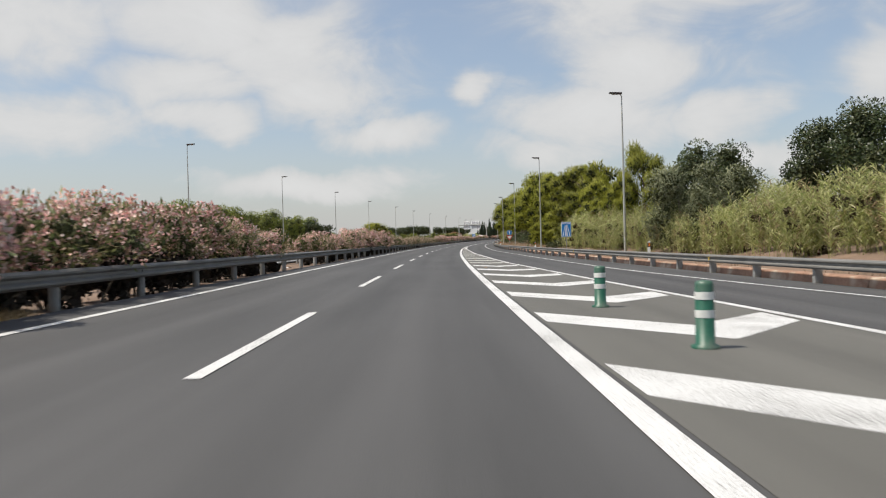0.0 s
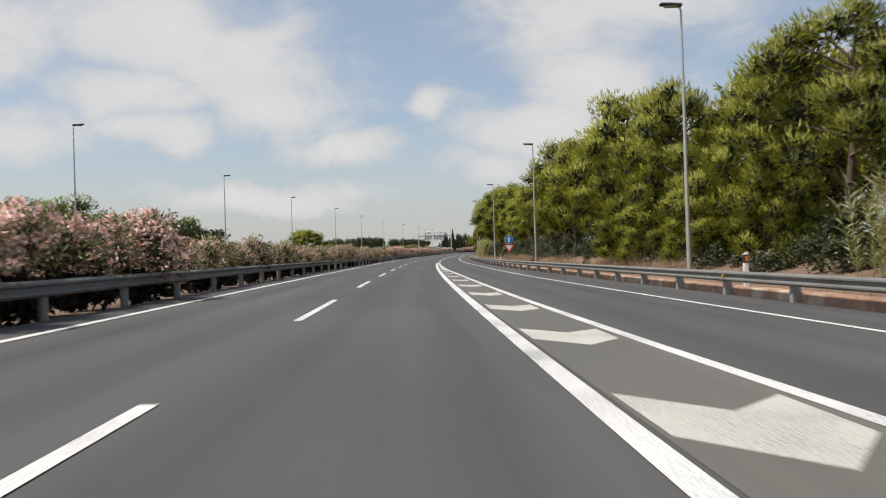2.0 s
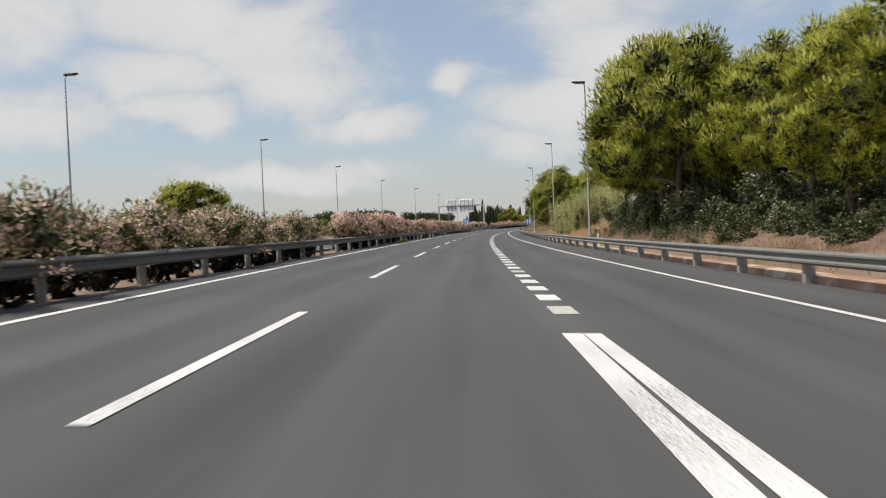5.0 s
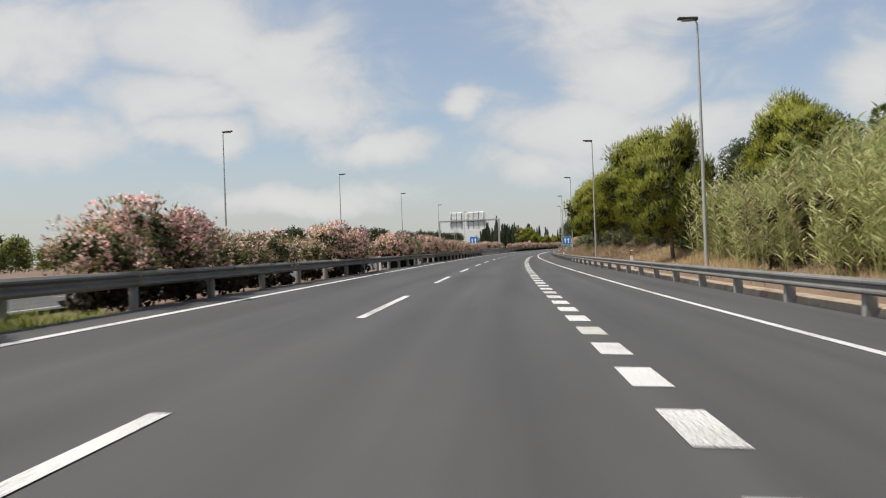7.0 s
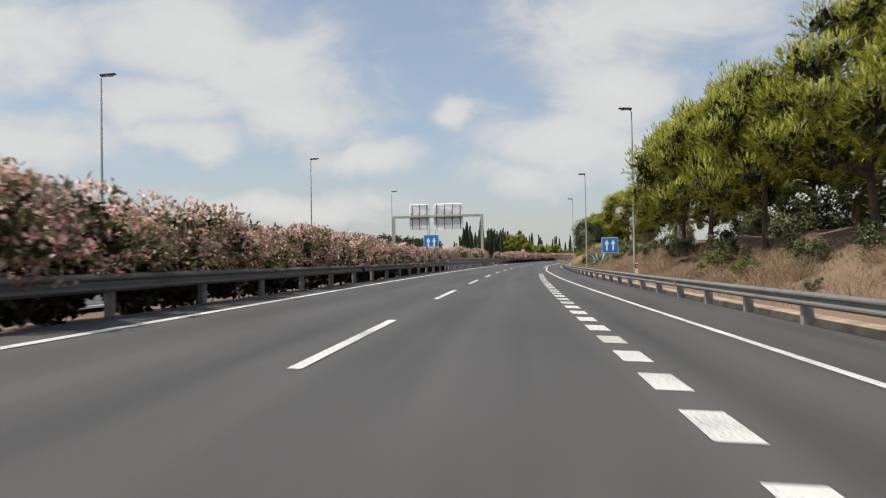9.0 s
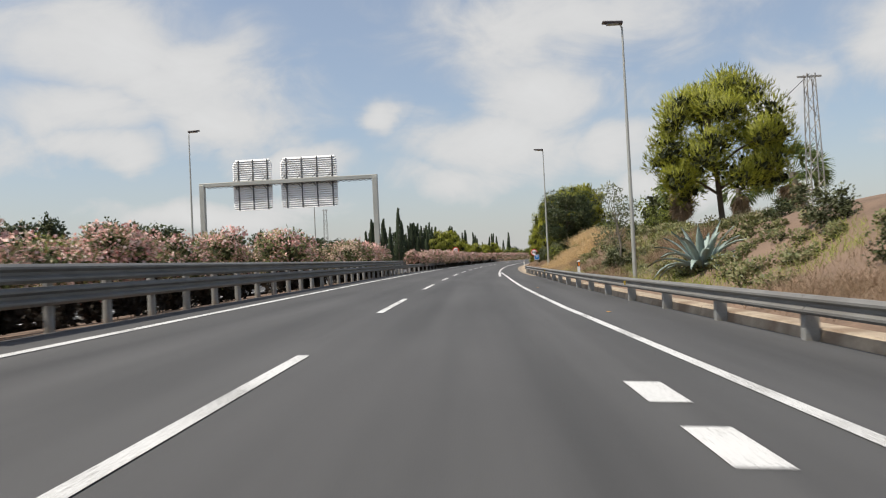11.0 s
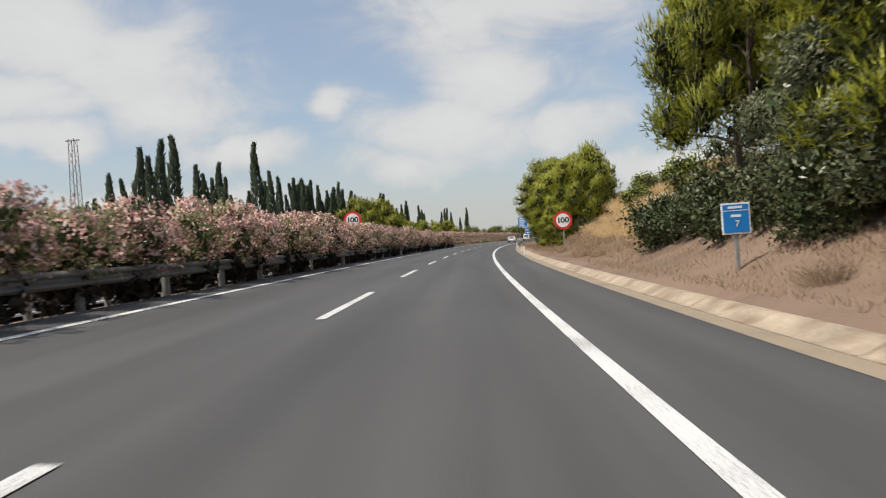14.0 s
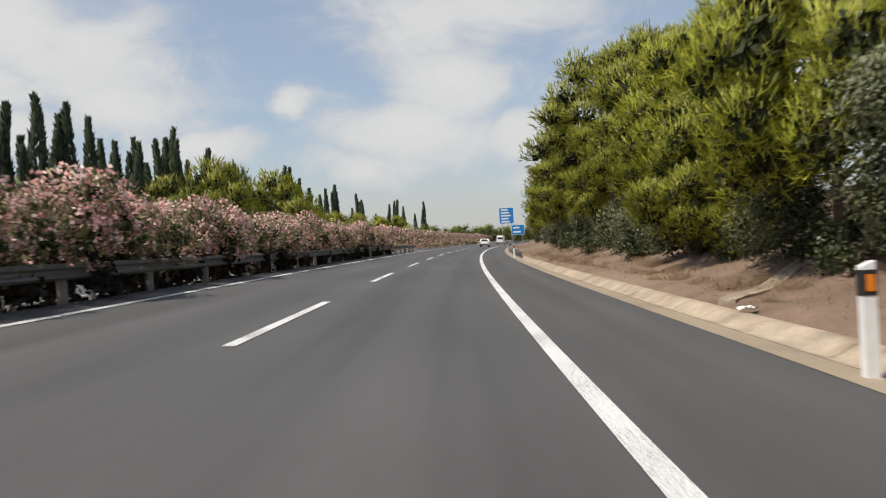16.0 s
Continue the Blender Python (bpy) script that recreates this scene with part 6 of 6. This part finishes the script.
for k in range(6):
    part("bar", boxed(-0.11, 0.11, -0.31 + 0.115 * k, -0.27 + 0.115 * k, 0.0, 0.03), RUST, inlet)


def litter(s, d, z, size, seed):
    r = np.random.default_rng(seed)
    t = thing("litter", "crumpled white paper scrap lying beside the kerb", "litter", "litter", at=frame_at(s, d, z, 0, seed * 0.7))
    n = 6
    verts = [(size * (i / n - 0.5), size * 0.5 * (j / n - 0.5) * (1 + 0.4 * r.random()), 0.01 + 0.16 * size * r.random()) for i in range(n + 1) for j in range(n + 1)]
    verts += [(x, y, z - 0.006) for x, y, z in verts]
    m = (n + 1) ** 2
    faces = [(i * (n + 1) + j, (i + 1) * (n + 1) + j, (i + 1) * (n + 1) + j + 1, i * (n + 1) + j + 1) for i in range(n) for j in range(n)]
    faces += [tuple(q + m for q in reversed(f)) for f in faces]
    part("sheet", (verts, faces), PAPER, t)


litter(503.6, edge(503.6) + 0.6, surface(503.6, 4.5) + 0.19, 0.34, 1)
litter(489.5, 6.8, ground_height(489.5, 6.8), 0.2, 2)
litter(229.0, -7.25, surface(229, -7.25), 0.22, 3)
litter(282.5, -7.3, surface(282.5, -7.3), 0.2, 4)
litter(36.0, -7.2, surface(36, -7.2), 0.25, 5)


# ---- vehicles ahead ----
def car(name, label, s, d, length, width, height, van=False):
    c = thing(name, label, "van" if van else "car", at=frame_at(s, d, surface(s, d), math.atan(bank(s))))
    L, W, H = length / 2, width / 2, height
    if van:
        side = [(-L, 0.35), (-L, 1.9), (-L + 0.15, H), (L - 1.5, H), (L - 0.8, 1.35), (L, 1.05), (L, 0.35)]
    else:
        side = [(-L, 0.35), (-L - 0.02, 0.75), (-L + 0.06, 0.98), (-L + 0.45, H - 0.08), (-L + 0.9, H), (0.3, H), (L - 1.35, 0.98), (L - 0.15, 0.78), (L, 0.5), (L - 0.05, 0.3)]
    verts, faces, n = [], [], len(side)
    for x in (-1, -0.92, 0.92, 1):
        for y, z in side:
            k = 1.0 if z < 1.0 else 0.86
            inset = 0.0 if abs(x) < 0.95 else 0.03
            verts.append((x * W * k, y * (1 - inset * 0.5), z - inset * (1 if z > 1 else 0)))
    for i in range(3):
        for k in range(n):
            faces.append((i * n + k, i * n + (k + 1) % n, (i + 1) * n + (k + 1) % n, (i + 1) * n + k))
    faces += [tuple(range(n))[::-1], tuple(range(3 * n, 4 * n))]
    part("body", mesh_of("body", verts, faces, CAR_WHITE), CAR_WHITE, c)
    if van:
        part("rear_window", boxed(-W * 0.62, W * 0.62, -L - 0.02, -L + 0.05, 1.25, 1.75, 0.02), GLASS_DARK, c)
    else:
        v = [(-W * 0.70, -L + 0.07, 1.02), (W * 0.70, -L + 0.07, 1.02), (W * 0.62, -L + 0.40, H - 0.12), (-W * 0.62, -L + 0.40, H - 0.12)]
        part("rear_window", ([(x, y - 0.025, z) for x, y, z in v] + [(x, y + 0.05, z) for x, y, z in v], [(0, 1, 2, 3), (7, 6, 5, 4), (0, 4, 5, 1), (1, 5, 6, 2), (2, 6, 7, 3), (3, 7, 4, 0)]), GLASS_DARK, c)
        for x in (-1, 1):
            part("side_window", boxed(x * W * 0.875 - 0.015, x * W * 0.875 + 0.015, -L + 0.75, 0.35, 1.02, H - 0.12, 0.01), GLASS_DARK, c)
    for x in (-1, 1):
        part("tail_lamp", boxed(x * W * 0.8 - 0.14, x * W * 0.8 + 0.14, -L - 0.03, -L + 0.08, 0.78, 0.94, 0.02), TAIL, c, "red tail lamp")
        for y in (-L + 0.75, L - 0.8):
            wheel = part("wheel", rod([(x * W - 0.11 * x - 0.1, y, 0.31), (x * W - 0.11 * x + 0.1, y, 0.31)], [0.31, 0.31], 18), TYRE, c, "black tyre")
            part("rim", rod([(x * W - 0.11 * x - 0.105, y, 0.31), (x * W - 0.11 * x + 0.105, y, 0.31)], [0.19, 0.19], 14), POST_GREY, wheel)
    part("bumper", boxed(-W * 0.96, W * 0.96, -L - 0.05, -L + 0.1, 0.33, 0.55, 0.03), RIB_DARK, c)
    part("number_plate", boxed(-0.26, 0.26, -L - 0.065, -L - 0.03, 0.58, 0.69), SIGN_WHITE, c)


car("car", "white hatchback driving ahead on the grey road", 638, -0.75, 4.1, 1.75, 1.5)
car("van", "white delivery van far ahead on the grey road", 688, -0.5, 5.2, 1.95, 2.2, True)


def motorhome(s, d):
    """Its nose points back along our way; the origin is at the front of the sleeping alcove."""
    c = thing("motorhome", "white motorhome with a rounded alcove on the opposite carriageway", "motorhome", at=frame_at(s, d, surface(s, d), math.atan(bank(s))))
    side = [(0.12, 2.08), (0.02, 2.18), (0.0, 2.38), (0.06, 2.62), (0.22, 2.84), (0.48, 3.0), (0.85, 3.06), (1.3, 2.99), (1.8, 2.90), (5.85, 2.90), (5.95, 2.8), (5.95, 0.55), (4.9, 0.45), (1.75, 0.45), (1.7, 2.02), (1.6, 2.08)]
    n = len(side)
    cy, cz = 3.0, 1.9
    verts, faces = [], []
    for x, k in ((-1.1, 0.985), (-1.06, 1.0), (1.06, 1.0), (1.1, 0.985)):
        verts += [(x, cy + (y - cy) * k, cz + (z - cz) * k) for y, z in side]
    for i in range(3):
        for k in range(n):
            faces.append((i * n + k, (i + 1) * n + k, (i + 1) * n + (k + 1) % n, i * n + (k + 1) % n))
    faces += [tuple(range(n)), tuple(range(3 * n, 4 * n))[::-1]]
    part("living_body", mesh_of("living_body", verts, faces, CAR_WHITE), CAR_WHITE, c)
    cab = [(-0.55, 0.4), (-0.62, 0.75), (-0.5, 1.05), (0.05, 1.32), (0.62, 2.06), (1.72, 2.06), (1.72, 0.4)]
    m = len(cab)
    verts = [(x * (0.98 if z < 1.4 else 0.86), y, z) for x in (-1, 1) for y, z in cab]
    faces = [(k, m + k, m + (k + 1) % m, (k + 1) % m) for k in range(m)] + [tuple(range(m)), tuple(range(m, 2 * m))[::-1]]
    front = part("cab", mesh_of("cab", verts, faces, CAR_WHITE), CAR_WHITE, c)
    v = [(-0.84, 0.08, 1.36), (0.84, 0.08, 1.36), (0.78, 0.58, 2.0), (-0.78, 0.58, 2.0)]
    part("windscreen", ([(x, y - 0.03, z + 0.01) for x, y, z in v] + [(x, y + 0.04, z - 0.02) for x, y, z in v], [(0, 1, 2, 3), (7, 6, 5, 4), (0, 4, 5, 1), (1, 5, 6, 2), (2, 6, 7, 3), (3, 7, 4, 0)]), GLASS_DARK, front)
    for x in (-1, 1):
        part("cab_window", boxed(x * 0.93 - 0.02, x * 0.93 + 0.02, 0.6, 1.45, 1.35, 1.95, 0.01), GLASS_DARK, front)
        part("headlamp", boxed(x * 0.72 - 0.18, x * 0.72 + 0.18, -0.63, -0.45, 0.78, 0.98, 0.03), SIGN_WHITE, front, "clear headlamp")
        part("mirror", boxed(x * 1.16 - 0.1, x * 1.16 + 0.1, 0.28, 0.36, 1.4, 1.72, 0.03), RIB_DARK, front)
        for y in (0.25, 4.6):
            wheel = part("wheel", rod([(x * 0.9 - 0.11, y, 0.34), (x * 0.9 + 0.11, y, 0.34)], [0.34, 0.34], 18), TYRE, c, "black tyre")
            part("rim", rod([(x * 0.9 - 0.115, y, 0.34), (x * 0.9 + 0.115, y, 0.34)], [0.2, 0.2], 14), POST_GREY, wheel)
        part("side_window", boxed(x * 1.1 - 0.02, x * 1.1 + 0.02, 2.5, 3.4, 1.55, 2.1, 0.02), GLASS_DARK, c)
    part("bumper", boxed(-0.97, 0.97, -0.68, -0.4, 0.35, 0.62, 0.04), RIB_DARK, front)
    part("roof_hatch", boxed(-0.3, 0.3, 1.5, 2.1, 2.88, 3.06, 0.03), SIGN_WHITE, c)
    part("side_mark", boxed(1.095, 1.108, 1.0, 1.7, 2.5, 2.56), POST_GREY, c, "thin grey stripe")


motorhome(417.6, -13.4)
